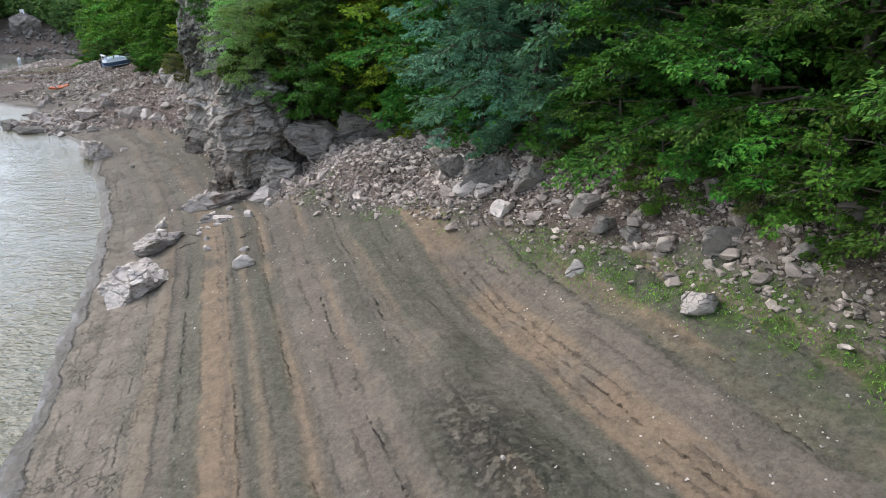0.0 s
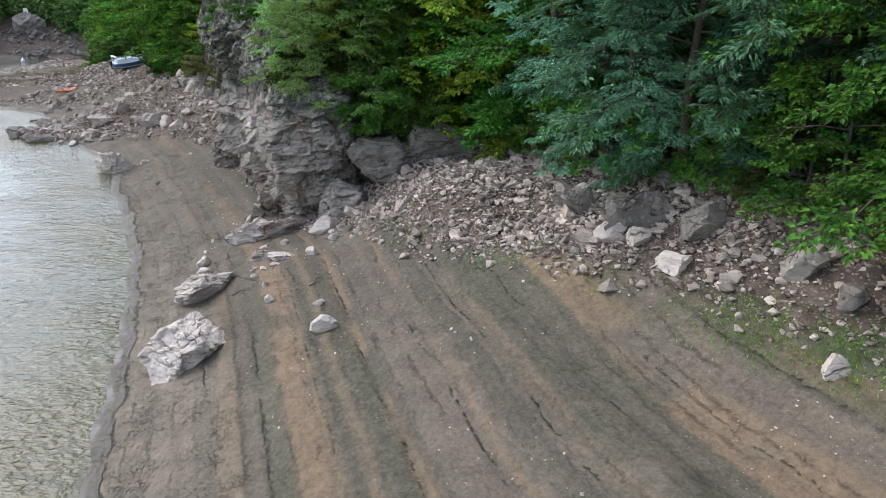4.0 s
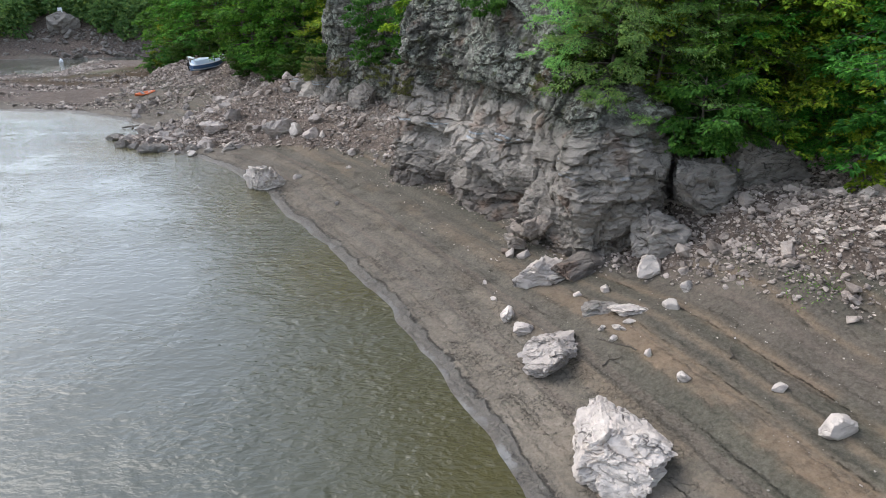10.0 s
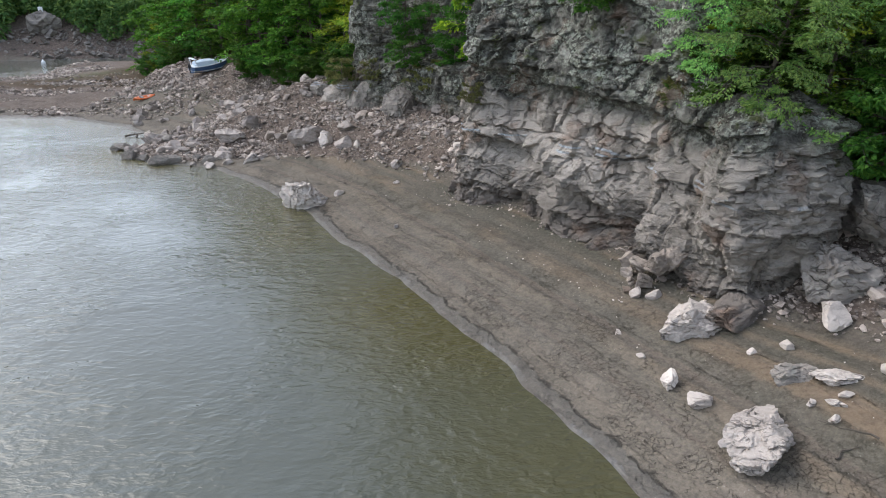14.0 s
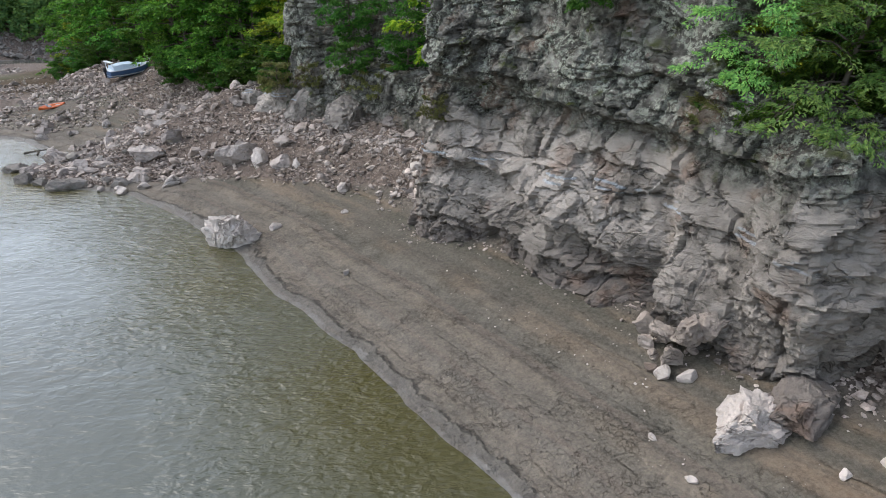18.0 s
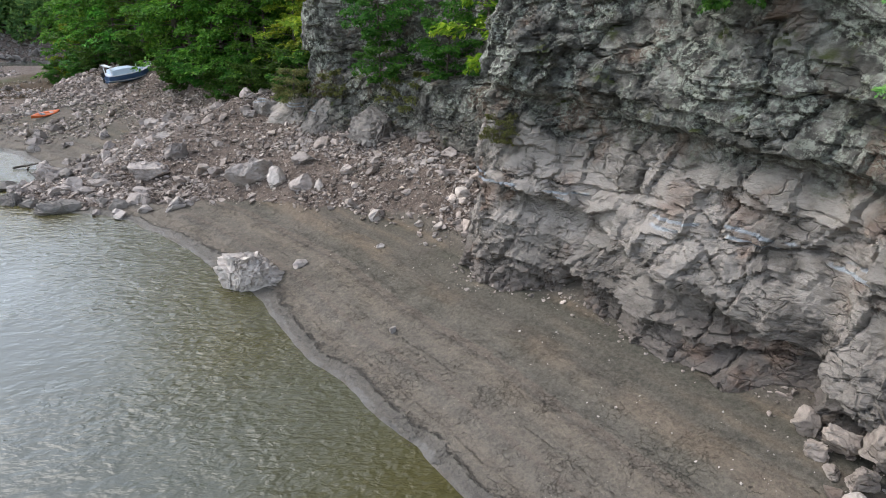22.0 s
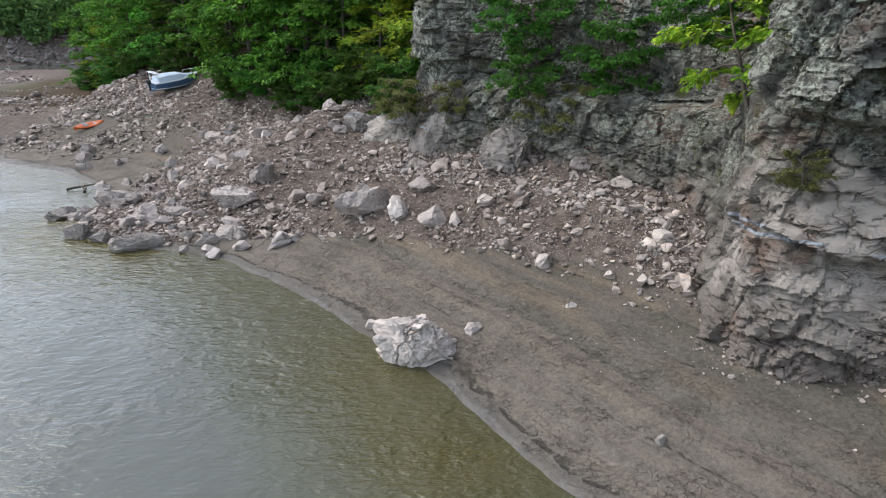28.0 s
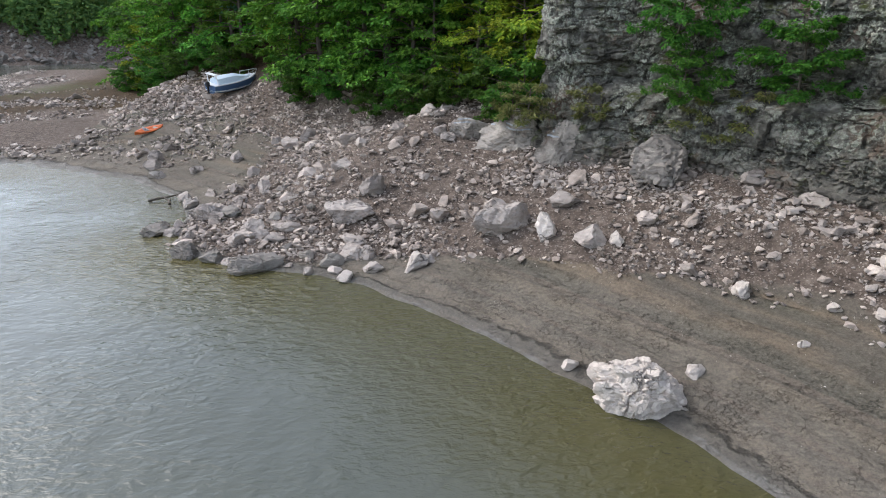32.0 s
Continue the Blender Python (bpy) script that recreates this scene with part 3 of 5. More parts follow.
# ---- the cliff: one wall of jointed rock from the near buttress round the bay to the far pillar ----
FOOT = [(1, 46), (-3.5, 43.5), (-6.8, 40.6), (-9.0, 38.3), (-10.8, 37.0), (-12.2, 37.4), (-13.1, 39.0), (-14.2, 41.2), (-14.6, 43.2), (-16.1, 45.0), (-17.2, 47.6), (-18.4, 49.7),
        (-20.3, 51.0), (-21.4, 52.6), (-21.3, 54.3), (-20.2, 56.4), (-19.3, 58.8), (-19.9, 62.0), (-22.5, 65.9), (-26.0, 70.2), (-29.5, 73.7), (-29.6, 76.2), (-26, 79), (-20, 81)]


def resample(points, step):
    """An even, smooth line through the points."""
    p = np.array(points, float)
    q = []
    for k in range(len(p) - 1):
        a, b, c, e = p[max(k - 1, 0)], p[k], p[k + 1], p[min(k + 2, len(p) - 1)]
        for t in np.linspace(0, 1, 20, endpoint=False):
            q.append(0.5 * (2 * b + (c - a) * t + (2 * a - 5 * b + 4 * c - e) * t * t + (3 * b - a - 3 * c + e) * t ** 3))
    q = np.array(q + [p[-1]])
    s = np.concatenate([[0], np.cumsum(np.hypot(*np.diff(q, axis=0).T))])
    u = np.arange(0, s[-1], step)
    return np.stack([np.interp(u, s, q[:, 0]), np.interp(u, s, q[:, 1])], 1)


def bell(v, at, width):
    return np.exp(-((v - at) / width) ** 2)


def courses(s, h, thick, width, seed):
    """Bedded rock: courses of uneven thickness, each broken into blocks of its own widths. Gives the level of each block with its tilt, its height share, and the distance to the nearest joint in metres."""
    u = h / thick + 0.33 * np.sin(h / thick * 2.3 + seed) + 0.2 * np.sin(h / thick * 5.1 + 2 * seed)
    i = np.floor(u)
    fu = u - i
    zero = np.zeros_like(i)
    w = width * (0.55 + 0.9 * hashed(i, zero, zero, seed))
    v = s / w + 7.3 * hashed(i, zero + 1, zero, seed)
    v = v + 0.3 * np.sin(v * 2.1 + i) + 0.15 * np.sin(v * 4.7 + 2 * i)
    j = np.floor(v)
    fv = v - j
    r = [hashed(i, j, zero + k, seed + 5) for k in range(4)]
    level = r[0] - 0.5 + 0.7 * (fv - 0.5) * (r[1] - 0.5) + (0.5 - fu) * (0.12 + 0.5 * r[2])
    gap = np.minimum(np.minimum(fu, 1 - fu) * thick, np.minimum(fv, 1 - fv) * w)
    return level, fu, gap


def build_cliff():
    line = resample(FOOT, 0.07)
    tang = np.gradient(line, axis=0)
    for _ in range(60):
        tang[1:-1] = (tang[:-2] + tang[1:-1] * 2 + tang[2:]) / 4
    tang /= np.hypot(*tang.T)[:, None]
    out = np.stack([-tang[:, 1], tang[:, 0]], 1) * -1.0
    if np.dot(out[len(out) // 3], [-1, 0]) < 0:
        out = -out
    base = ground(line[:, 0], line[:, 1]) - 0.8
    hs = ticks((0, 12.5, 0.07), (12.5, 18, 0.25), (18, 34, 1.0))
    n, m = len(line), len(hs)
    H = np.repeat(hs[None, :], n, 0)
    Z = base[:, None] + H
    LX, LY = np.repeat(line[:, :1], m, 1), np.repeat(line[:, 1:], m, 1)
    # lean back with height, more above the brow
    back = 0.10 * H + 0.55 * np.clip(H - 13.5, 0, None) + 0.9 * np.clip(H - 17, 0, None)
    yy = LY
    front = smooth(yy, 38, 40) * (1 - smooth(yy, 51, 53)) * (LX < -10)
    # the roof over the pale face, and the lower lip over the hollow
    roof = 7.9 + 0.12 * (yy - 44)
    lip = 3.4 + 0.28 * (yy - 44)
    push = front * (0.5 * smooth(Z, roof - 0.12, roof + 0.2) * (1 - smooth(Z, roof + 1.0, roof + 3)) - 0.2 * bell(Z, roof - 0.35, 0.35))
    push += front * (0.5 * smooth(Z, lip - 0.15, lip + 0.12) * (1 - smooth(Z, lip + 0.4, lip + 1.6)) - 0.2 * bell(Z, lip - 0.3, 0.3) + 0.45 * (1 - smooth(Z, lip - 1.6, lip - 0.5)))
    push -= 1.3 * bell(yy, 49.3, 0.3) * (LX < -15) * (1 - smooth(Z, 2.2, 3.4))
    push -= 0.9 * bell(yy, 42.2, 0.7) * (LX < -12) * (1 - smooth(Z, 3.2, 6.5))
    # the near nose hangs over its foot
    nose = bell(yy, 37.4, 1.5) * (LX < -9.5)
    push += nose * (1.1 * smooth(Z, 2.2, 4.5) * (1 - smooth(Z, 7, 11)) + 0.1)
    # the bay's wall steps back to a ledge, the far pillar stands straight
    bay = smooth(yy, 57, 59) * (LX > -29)
    push -= bay * 1.5 * smooth(Z, 7.6, 8.4) * (1 - 0.9 * bell(yy, 73.5, 2.2))
    # above the near nose a shoulder slopes back, where trees root
    push -= 1.9 * (1 - smooth(yy, 39.6, 42.0)) * np.clip(Z - 8.2 - 0.25 * (yy - 37), 0, 5)
    out3 = np.repeat(out[:, None, :], m, 1)
    P = np.stack([LX + out3[..., 0] * (push - back), LY + out3[..., 1] * (push - back), Z], 2).reshape(-1, 3)
    turn = np.array([[1, 0, 0.10], [0, 1, 0.16], [-0.10, -0.16, 1]])
    Q = P @ turn.T
    warp = np.stack([fbm(Q, 0.4, 4, k) for k in (21, 31, 41)], 1)
    run = np.repeat((np.arange(n) * 0.07)[:, None], m, 1).ravel()
    along, up = run + 0.7 * warp[:, 0] + 0.3 * Q[:, 2], Q[:, 2] + 0.42 * warp[:, 1]
    a, _, ga = courses(along, up, 2.5, 3.2, 3)
    b, gb = blocks((Q + warp * 0.12) * [1, 1, 1.5], 0.62, 7)
    b2, _, gb2 = courses(along + 0.3 * warp[:, 2], up + 0.1 * warp[:, 0], 0.95, 1.5, 7)
    c, gc = blocks((Q + warp * 0.08) * [1, 1, 1.6], 1.7, 17)
    c2, _, gc2 = courses(along - 0.2 * warp[:, 2], up + 0.1 * warp[:, 2], 0.4, 0.7, 17)
    e4, _ = blocks((Q + warp * 0.04) * [1, 1, 1.8], 4.2, 27)
    big = fbm(P, 0.13, 2, 51)
    rag = fbm(Q * [1, 1, 2.0], 1.3, 5, 61)
    # clean slabs on the pale face, shattered small blocks elsewhere
    broken = 0.35 + 0.65 * smooth(fbm(P, 0.35, 3, 71), -0.25, 0.25)
    clean = front.ravel() * smooth(P[:, 2], 3.5, 4.5) * (1 - smooth(P[:, 2], 7.2, 8.4))
    broken = broken * (1 - 0.45 * clean)
    some = smooth(fbm(P, 0.6, 2, 73), -0.3, 0.1)
    disp = 0.30 * big + 0.50 * a - 0.24 * (1 - smooth(ga, 0.0, 0.08)) * smooth(fbm(P, 0.3, 2, 74), -0.35, 0.0)
    disp += 0.30 * b - 0.13 * (1 - smooth(gb, 0, 0.03)) + 0.26 * b2 - 0.12 * (1 - smooth(gb2, 0.0, 0.05)) * some
    disp += broken * (0.15 * c - 0.09 * (1 - smooth(gc, 0, 0.04)) + 0.13 * c2 - 0.08 * (1 - smooth(gc2, 0.0, 0.035)) + 0.05 * e4) + 0.06 * rag
    disp *= (1 - 0.7 * smooth(H, 17, 20).ravel())
    P[:, 0] += out3[..., 0].ravel() * disp
    P[:, 1] += out3[..., 1].ravel() * disp
    me = mesh_of("cliff", P, grid_faces(n, m), CLIFF)
    # the dark upper rock colours start lower round the bay and on the nose
    weather = 2.2 * smooth(yy, 53, 57) + 0.7 * (1 - smooth(yy, 40.5, 42.5))
    me.attributes.new("weather", "FLOAT", "POINT").data.foreach_set("value", weather.ravel().astype(np.float32))
    me.set_sharp_from_angle(angle=radians(24))
    ob = new("cliff", me)
    return tagged(ob, "jointed grey-beige rock cliff with ledges and lichen", "cliff", kind="structure")


build_cliff()


# ---- rocks ----
def rock_mesh(name, seed, material, level=3, craggy=0.5, size=1.0):
    """A broken rock about 1 across: a ball cut by planes; large ones are jointed as well."""
    rng = np.random.default_rng(seed)

    def ball(subdivisions):
        bm = bmesh.new()
        bmesh.ops.create_icosphere(bm, subdivisions=subdivisions, radius=1)
        v = np.array([q.co[:] for q in bm.verts])
        f = np.array([[w.index for w in g.verts] for g in bm.faces])
        bm.free()
        return v, f

    def clip(v, normals, limits, rounds):
        for _ in range(rounds):
            for nrm, lim in zip(normals, limits):
                v = v - np.clip(v @ nrm - lim, 0, None)[:, None] * nrm
        return v

    hull_n = rng.normal(size=(15, 3))
    hull_n /= np.linalg.norm(hull_n, axis=1)[:, None]
    hull_l = 0.30 + 0.17 * rng.random(15)
    if level < 4:
        v, f = ball(level)
        v = clip(v * 0.62, hull_n, hull_l, 2)
        v = v * (1 + 0.05 * fbm(v + seed, 4, 3, seed))[:, None]
        return mesh_of(name, v, f, material, flat=True)
    v, f = ball(level)
    v = clip(v * 0.62, hull_n, hull_l, 2)
    dip = np.array(Euler((rng.normal() * 0.5, rng.normal() * 0.5, rng.random() * 3)).to_matrix())
    q = (v + 0.05 * np.stack([fbm(v + seed, 3.0, 3, seed + o) for o in (1, 2, 3)], 1)) @ dip.T * [1, 1.1, 1.25 + 0.4 * craggy]
    fine = size ** 0.3
    l1, e1 = blocks(q + seed, 2.3 * fine, seed, 0.95)
    l2, e2 = blocks(q + seed * 3, 5.6 * fine, seed + 9, 0.95)
    l3, e3 = blocks(q + seed * 5, 12 * fine, seed + 19, 0.95)
    crease = np.abs(fbm(q * [1, 1, 1.4] + seed, 3.5 * fine, 3, seed + 29))
    k = (0.4 + 0.65 * craggy) * (0.19 * l1 - 0.065 * (1 - smooth(e1, 0, 0.05)) + 0.12 * l2 - 0.045 * (1 - smooth(e2, 0, 0.06)) + 0.022 * l3 - 0.018 * (1 - smooth(e3, 0, 0.06)) - 0.03 * (1 - smooth(crease, 0, 0.06)))
    v = v * (1 + k + 0.022 * fbm(v + seed, 5, 4, seed))[:, None]
    me = mesh_of(name, v, f, material)
    me.set_sharp_from_angle(angle=radians(27))
    return me


def boulder(x, y, sx, sy, sz, turn=0, seed=1, material=None, label="pale weathered boulder on dried mud", craggy=0.7, sink=0.38, tilt=0, level=5, z=None):
    sz *= 1.25
    me = rock_mesh("boulder", seed, material or PALE, level, craggy=craggy, size=max(sx, sy))
    gz = float(ground(np.array([x]), np.array([y]))[0]) if z is None else z
    ob = new("boulder", me)
    ob.matrix_world = pose(x, y, gz + sz * (0.5 - sink), tilt, 0, turn) @ Matrix.Diagonal((sx, sy, sz, 1))
    return tagged(ob, label, "boulder", group="boulders on the shore")


BIG = "large bleached fractured boulder lying on dried mud"
boulder(-13.5, 25.5, 3.7, 3.1, 1.4, 62, 71, PALE, BIG, 0.6, sink=0.36, level=6)
boulder(-14.3, 30.6, 2.5, 1.8, 1.1, 50, 74, PALE, "fractured pale boulder on mud near the water", 0.65, sink=0.38, level=6)
boulder(-12.5, 32.5, 1.4, 0.9, 0.5, 20, 6, GREY, "low dark rock half sunk in mud", 1.0)
boulder(-11.4, 31.9, 1.3, 0.75, 0.35, -20, 16, PALE, "low pale rock half sunk in mud", 1.0)
boulder(-8.5, 24.7, 0.95, 0.6, 0.55, 10, 7, PALE, "small smooth whitish boulder on mud", 0.4, level=4)
boulder(-8.9, 26.6, 0.42, 0.36, 0.3, 10, 17, PALE, "small smooth whitish stone on mud", 0.4, level=3)
boulder(-13.8, 36.1, 3.1, 1.8, 1.15, 28, 8, PALE, "pale flat slab of rock below the cliff", 0.7, level=6)
boulder(-12.1, 36.6, 3.4, 2.0, 0.9, 35, 18, CLIFF, "low grey rock shelf at the cliff's foot", 0.6)
for _k, (_x, _y, _s) in enumerate([(-14.6, 39.2, 0.9), (-14.0, 39.5, 1.3), (-13.6, 40.3, 1.5), (-14.4, 40.2, 1.0), (-14.9, 40.5, 0.7), (-13.9, 41.1, 1.2), (-14.6, 41.2, 0.8), (-14.9, 39.8, 0.5), (-15.2, 39.3, 0.45), (-13.5, 39.4, 1.1)]):
    boulder(_x, _y, _s, _s * 0.75, _s * 0.7, 37 * _k, 300 + _k, RUSTY if _k % 3 != 2 else CLIFF, "rusty beige broken block heaped against the cliff", 0.7, tilt=12, level=4,
            z=float(ground(np.array([_x]), np.array([_y]))[0]) + max(0, _x + 14.9) * 0.7)
boulder(-15.0, 38.9, 0.55, 0.5, 0.42, 40, 20, PALE, "small pale block at the cliff's foot", 0.4, level=3)
boulder(-14.4, 38.5, 0.6, 0.5, 0.42, 0, 21, PALE, "small pale block at the cliff's foot", 0.4, level=3)
boulder(-15.6, 33.4, 0.75, 0.5, 0.6, 60, 22, PALE, "small angular whitish stone on mud", 0.4, level=4)
boulder(-15.2, 32.3, 0.75, 0.6, 0.5, 20, 23, PALE, "small angular whitish stone on mud", 0.4, level=4)
boulder(-9.9, 34.7, 2.0, 0.9, 0.75, 62, 24, PALE, "pale elongated slab beside the cliff", 0.3, tilt=12, level=4)
boulder(-9.3, 36.3, 3.0, 2.3, 1.7, 20, 25, GREY, "blocky grey outcrop below the overhanging nose", 0.7, sink=0.25)
boulder(-7.2, 37.2, 4.0, 2.6, 2.0, 40, 26, GREY, "blocky grey outcrop beside the cliff", 0.7, sink=0.25)
boulder(-4.9, 37.6, 4.0, 2.4, 1.8, 10, 27, GREY, "sloping grey bedrock outcrop above rubble", 0.7, sink=0.25)
boulder(-31.0, 56.0, 2.9, 2.3, 2.05, 30, 52, PALE, "whitish boulder standing at the water's edge", 0.9, sink=0.32, level=6)
boulder(-28.8, 56.8, 0.8, 0.6, 0.4, 30, 28, PALE, "flat pale stone on mud", 0.4, level=4)
boulder(-32.5, 58.2, 0.6, 0.5, 0.45, 30, 29, PALE, "small stone at the water's edge", 0.4, level=4)
boulder(-32.6, 68.6, 2.7, 1.7, 1.6, 25, 10, PINK, "dark grey angular boulder in rubble", 0.5)
boulder(-40.3, 72.9, 2.6, 2.0, 1.3, 10, 30, PINK, "big pinkish boulder among rubble", 0.6)
boulder(-48.6, 76.8, 2.4, 1.8, 1.3, 0, 31, PINK, "pale rounded boulder near the water", 0.5)
boulder(-48.5, 71.2, 1.6, 1.1, 0.9, 30, 32, GREY, "boulder standing in shallow water", 0.5, z=-0.1)
boulder(-44.6, 68.9, 2.3, 1.4, 1.1, 10, 33, GREY, "dark boulder at the water's edge", 0.6, z=0.0)
boulder(-51.2, 75.2, 2.0, 1.3, 0.9, 60, 34, GREY, "dark boulder standing in shallow water", 0.5, z=0.0)
boulder(-37.1, 67.2, 1.4, 1.0, 0.9, 60, 35, PALE, "square pale block on mud", 0.3, level=4)
boulder(-40.4, 67.1, 0.95, 0.7, 0.45, 10, 36, PALE, "flat whitish stone at the waterline", 0.3, level=4)
boulder(-24.7, 68.6, 3.2, 2.2, 2.4, 20, 37, GREY, "light grey block below the bay wall", 0.8)
boulder(-30.7, 76.0, 4.6, 1.8, 2.6, -30, 38, CLIFF, "leaning grey slab at the pillar's foot", 0.8, tilt=-24)
boulder(-28.8, 73.2, 2.6, 1.5, 2.4, -30, 39, CLIFF, "leaning grey slab at the pillar's foot", 0.8, tilt=-24)
boulder(-32.8, 78.6, 3.4, 1.6, 1.5, -30, 40, CLIFF, "leaning grey slab at the pillar's foot", 0.8, tilt=-18)
boulder(-29.3, 65.6, 1.9, 1.2, 0.9, 20, 41, PINK, "pale boulder at the rubble's edge", 0.5, level=4)
boulder(-28.4, 65.2, 0.9, 0.7, 0.7, 80, 42, PALE, "pale boulder at the rubble's edge", 0.5, level=4)
boulder(-31.0, 67.0, 1.2, 0.9, 1.2, 80, 43, PALE, "pale boulder at the rubble's edge", 0.5, level=4)
boulder(-25.2, 60.5, 1.1, 0.8, 0.7, 50, 44, PALE, "pale boulder at the rubble's edge", 0.5, level=4)
boulder(6.4, 14.2, 1.1, 0.75, 0.7, 30, 45, PALE, "smooth whitish boulder on a grassy mud edge", 0.35, level=4)
boulder(4.1, 17.9, 0.75, 0.55, 0.5, 20, 55, PALE, "angular whitish boulder at the rubble's edge", 0.4, level=4)
boulder(1.9, 25.6, 2.4, 1.6, 1.5, 15, 46, GREY, "big dark grey boulder below the wood", 0.7)
boulder(3.3, 24.1, 1.9, 1.3, 1.3, 60, 47, GREY, "big dark grey boulder below the wood", 0.4)
boulder(0.4, 27.9, 1.7, 1.2, 1.1, 30, 48, GREY, "big dark grey boulder below the wood", 0.4)
boulder(4.9, 21.2, 1.5, 1.0, 0.8, 45, 49, GREY, "tilted grey slab below the wood", 0.3, tilt=20, level=4)
boulder(5.3, 19.7, 1.3, 0.8, 0.6, 45, 50, GREY, "tilted grey slab below the wood", 0.3, tilt=20, level=4)
for _k, (_x, _y, _a, _b, _c) in enumerate([(-25.0, 56.95, 0.5, 0.35, 0.28), (-22.2, 57.2, 1.05, 0.4, 0.3), (-23.1, 58.25, 0.55, 0.45, 0.4), (-20.9, 58.5, 1.0, 0.8, 0.7), (-12.4, 30.5, 0.35, 0.25, 0.2), (-11.6, 29.3, 0.4, 0.3, 0.25),
                                           (-12.1, 31.0, 0.5, 0.3, 0.18), (-11.7, 31.2, 0.42, 0.3, 0.16), (-12.6, 31.2, 0.3, 0.25, 0.15), (-10.1, 31.7, 0.75, 0.5, 0.42), (-11.0, 27.8, 0.4, 0.34, 0.3), (-9.3, 32.6, 0.55, 0.4, 0.35),
                                           (-16.3, 36.6, 0.3, 0.2, 0.14), (-16.0, 34.9, 0.35, 0.2, 0.16), (-12.9, 34.0, 0.4, 0.3, 0.2), (-11.9, 33.9, 0.6, 0.4, 0.3)]):
    boulder(_x, _y, _a, _b, _c, 53 * _k, 330 + _k, PALE, "small angular whitish stone lying on mud", 0.5, level=3)
boulder(-24.75, 49.6, 0.36, 0.3, 0.26, 20, 350, GREY, "small dark lump on cracked mud", 0.6, level=3)
_rng = random.Random(4)
for _k in range(26):
    _y = _rng.uniform(13, 37)
    _d = max(_rng.uniform(14.5, 20.5), float(np.interp(_y, [13, 20, 25, 30, 37], [19.8, 17.6, 14.8, 11.4, 9.4])))
    _s = _rng.uniform(0.7, 1.5)
    boulder(float(np.interp(_y, SY[:11], SX[:11])) + _d / 0.92, _y, _s, _s * _rng.uniform(0.6, 0.9), _s * _rng.uniform(0.45, 0.8), _rng.uniform(0, 180), 60 + _k,
            GREY if _d > 16.5 else PALE, "grey angular boulder in the rubble slope" if _d > 16.5 else "pale angular boulder in the rubble slope", 0.4, tilt=_rng.uniform(-20, 20), level=4)
for _k in range(34):
    _y = _rng.uniform(58, 92)
    _d = _rng.uniform(5, 15) if _y < 69 else _rng.uniform(1.5, 15)
    _x = float(np.interp(_y, SY[6:18], SX[6:18])) + _d / 0.85
    _s = _rng.uniform(0.8, 1.5)
    if _y > 69 or _d > 9.5:
        boulder(_x, _y, _s, _s * _rng.uniform(0.6, 0.9), _s * _rng.uniform(0.45, 0.8), _rng.uniform(0, 180), 90 + _k, PINK, "pinkish-grey boulder among rubble below the cliff", 0.45, tilt=_rng.uniform(-20, 20), level=4)

for _k in range(46):
    _y = _rng.uniform(67.5, 82)
    _x = float(np.interp(_y, SY[6:18], SX[6:18])) + _rng.uniform(-0.6, 8.5)
    _s = _rng.uniform(0.45, 1.35)
    boulder(_x, _y, _s, _s * _rng.uniform(0.6, 0.95), _s * _rng.uniform(0.4, 0.7), _rng.uniform(0, 180), 140 + _k, PINK if _rng.random() < 0.75 else GREY,
            "pale broken block on the stony spit", 0.5, tilt=_rng.uniform(-15, 15), level=3 if _s < 0.9 else 4)

# ---- loose stones, countless: joined heaps ----
def stone_shapes(n, seed, flat=0.6):
    shapes = []
    rng = np.random.default_rng(seed)
    for k in range(n):
        bm = bmesh.new()
        for q in rng.normal(size=(13, 3)):
            q = q / np.linalg.norm(q) * (0.42 + 0.16 * rng.random())
            bm.verts.new((q[0] * 1.15, q[1] * 0.9, q[2] * flat))
        bmesh.ops.convex_hull(bm, input=bm.verts)
        loose = [v for v in bm.verts if not v.link_faces]
        bmesh.ops.delete(bm, geom=loose, context="VERTS")
        bm.verts.index_update()
        shapes.append((np.array([v.co[:] for v in bm.verts]), np.array([[w.index for w in f.verts] for f in bm.faces])))
        bm.free()
    return shapes


SHAPES = stone_shapes(24, 5)


def heap(name, x, y, size, seed, material, label):
    """One joined mesh of stones at x, y resting on the ground."""
    rng = np.random.default_rng(seed)
    z = ground(x, y)
    V, F, base = [], [], 0
    for k in range(len(x)):
        v, f = SHAPES[rng.integers(len(SHAPES))]
        a, tx, ty = rng.random() * 6.3, rng.normal() * 0.35, rng.normal() * 0.35
        r = np.array(Euler((tx, ty, a)).to_matrix())
        s = size[k] * np.array([1, 0.75 + 0.5 * rng.random(), 0.7 + 0.6 * rng.random()])
        w = (v * s) @ r.T
        V.append(w + [x[k], y[k], z[k] + size[k] * 0.16])
        F.append(f + base)
        base += len(v)
    ob = new(name, mesh_of(name, np.concatenate(V), np.concatenate(F), material, flat=True))
    return tagged(ob, label, "rubble", kind="stuff")


def scatter(seed, n, x0, x1, y0, y1, chance):
    rng = np.random.default_rng(seed)
    x, y = rng.uniform(x0, x1, n), rng.uniform(y0, y1, n)
    d = inland(x, y)
    p = np.stack([x, y, 0 * x], 1)
    keep = rng.random(n) < chance(x, y, d, p)
    keep &= (np.hypot(x + 58.9, y - 99.6) > 2.4) & (np.hypot(x + 52.6, y - 106.8) > 2.6)
    return x[keep], y[keep], rng


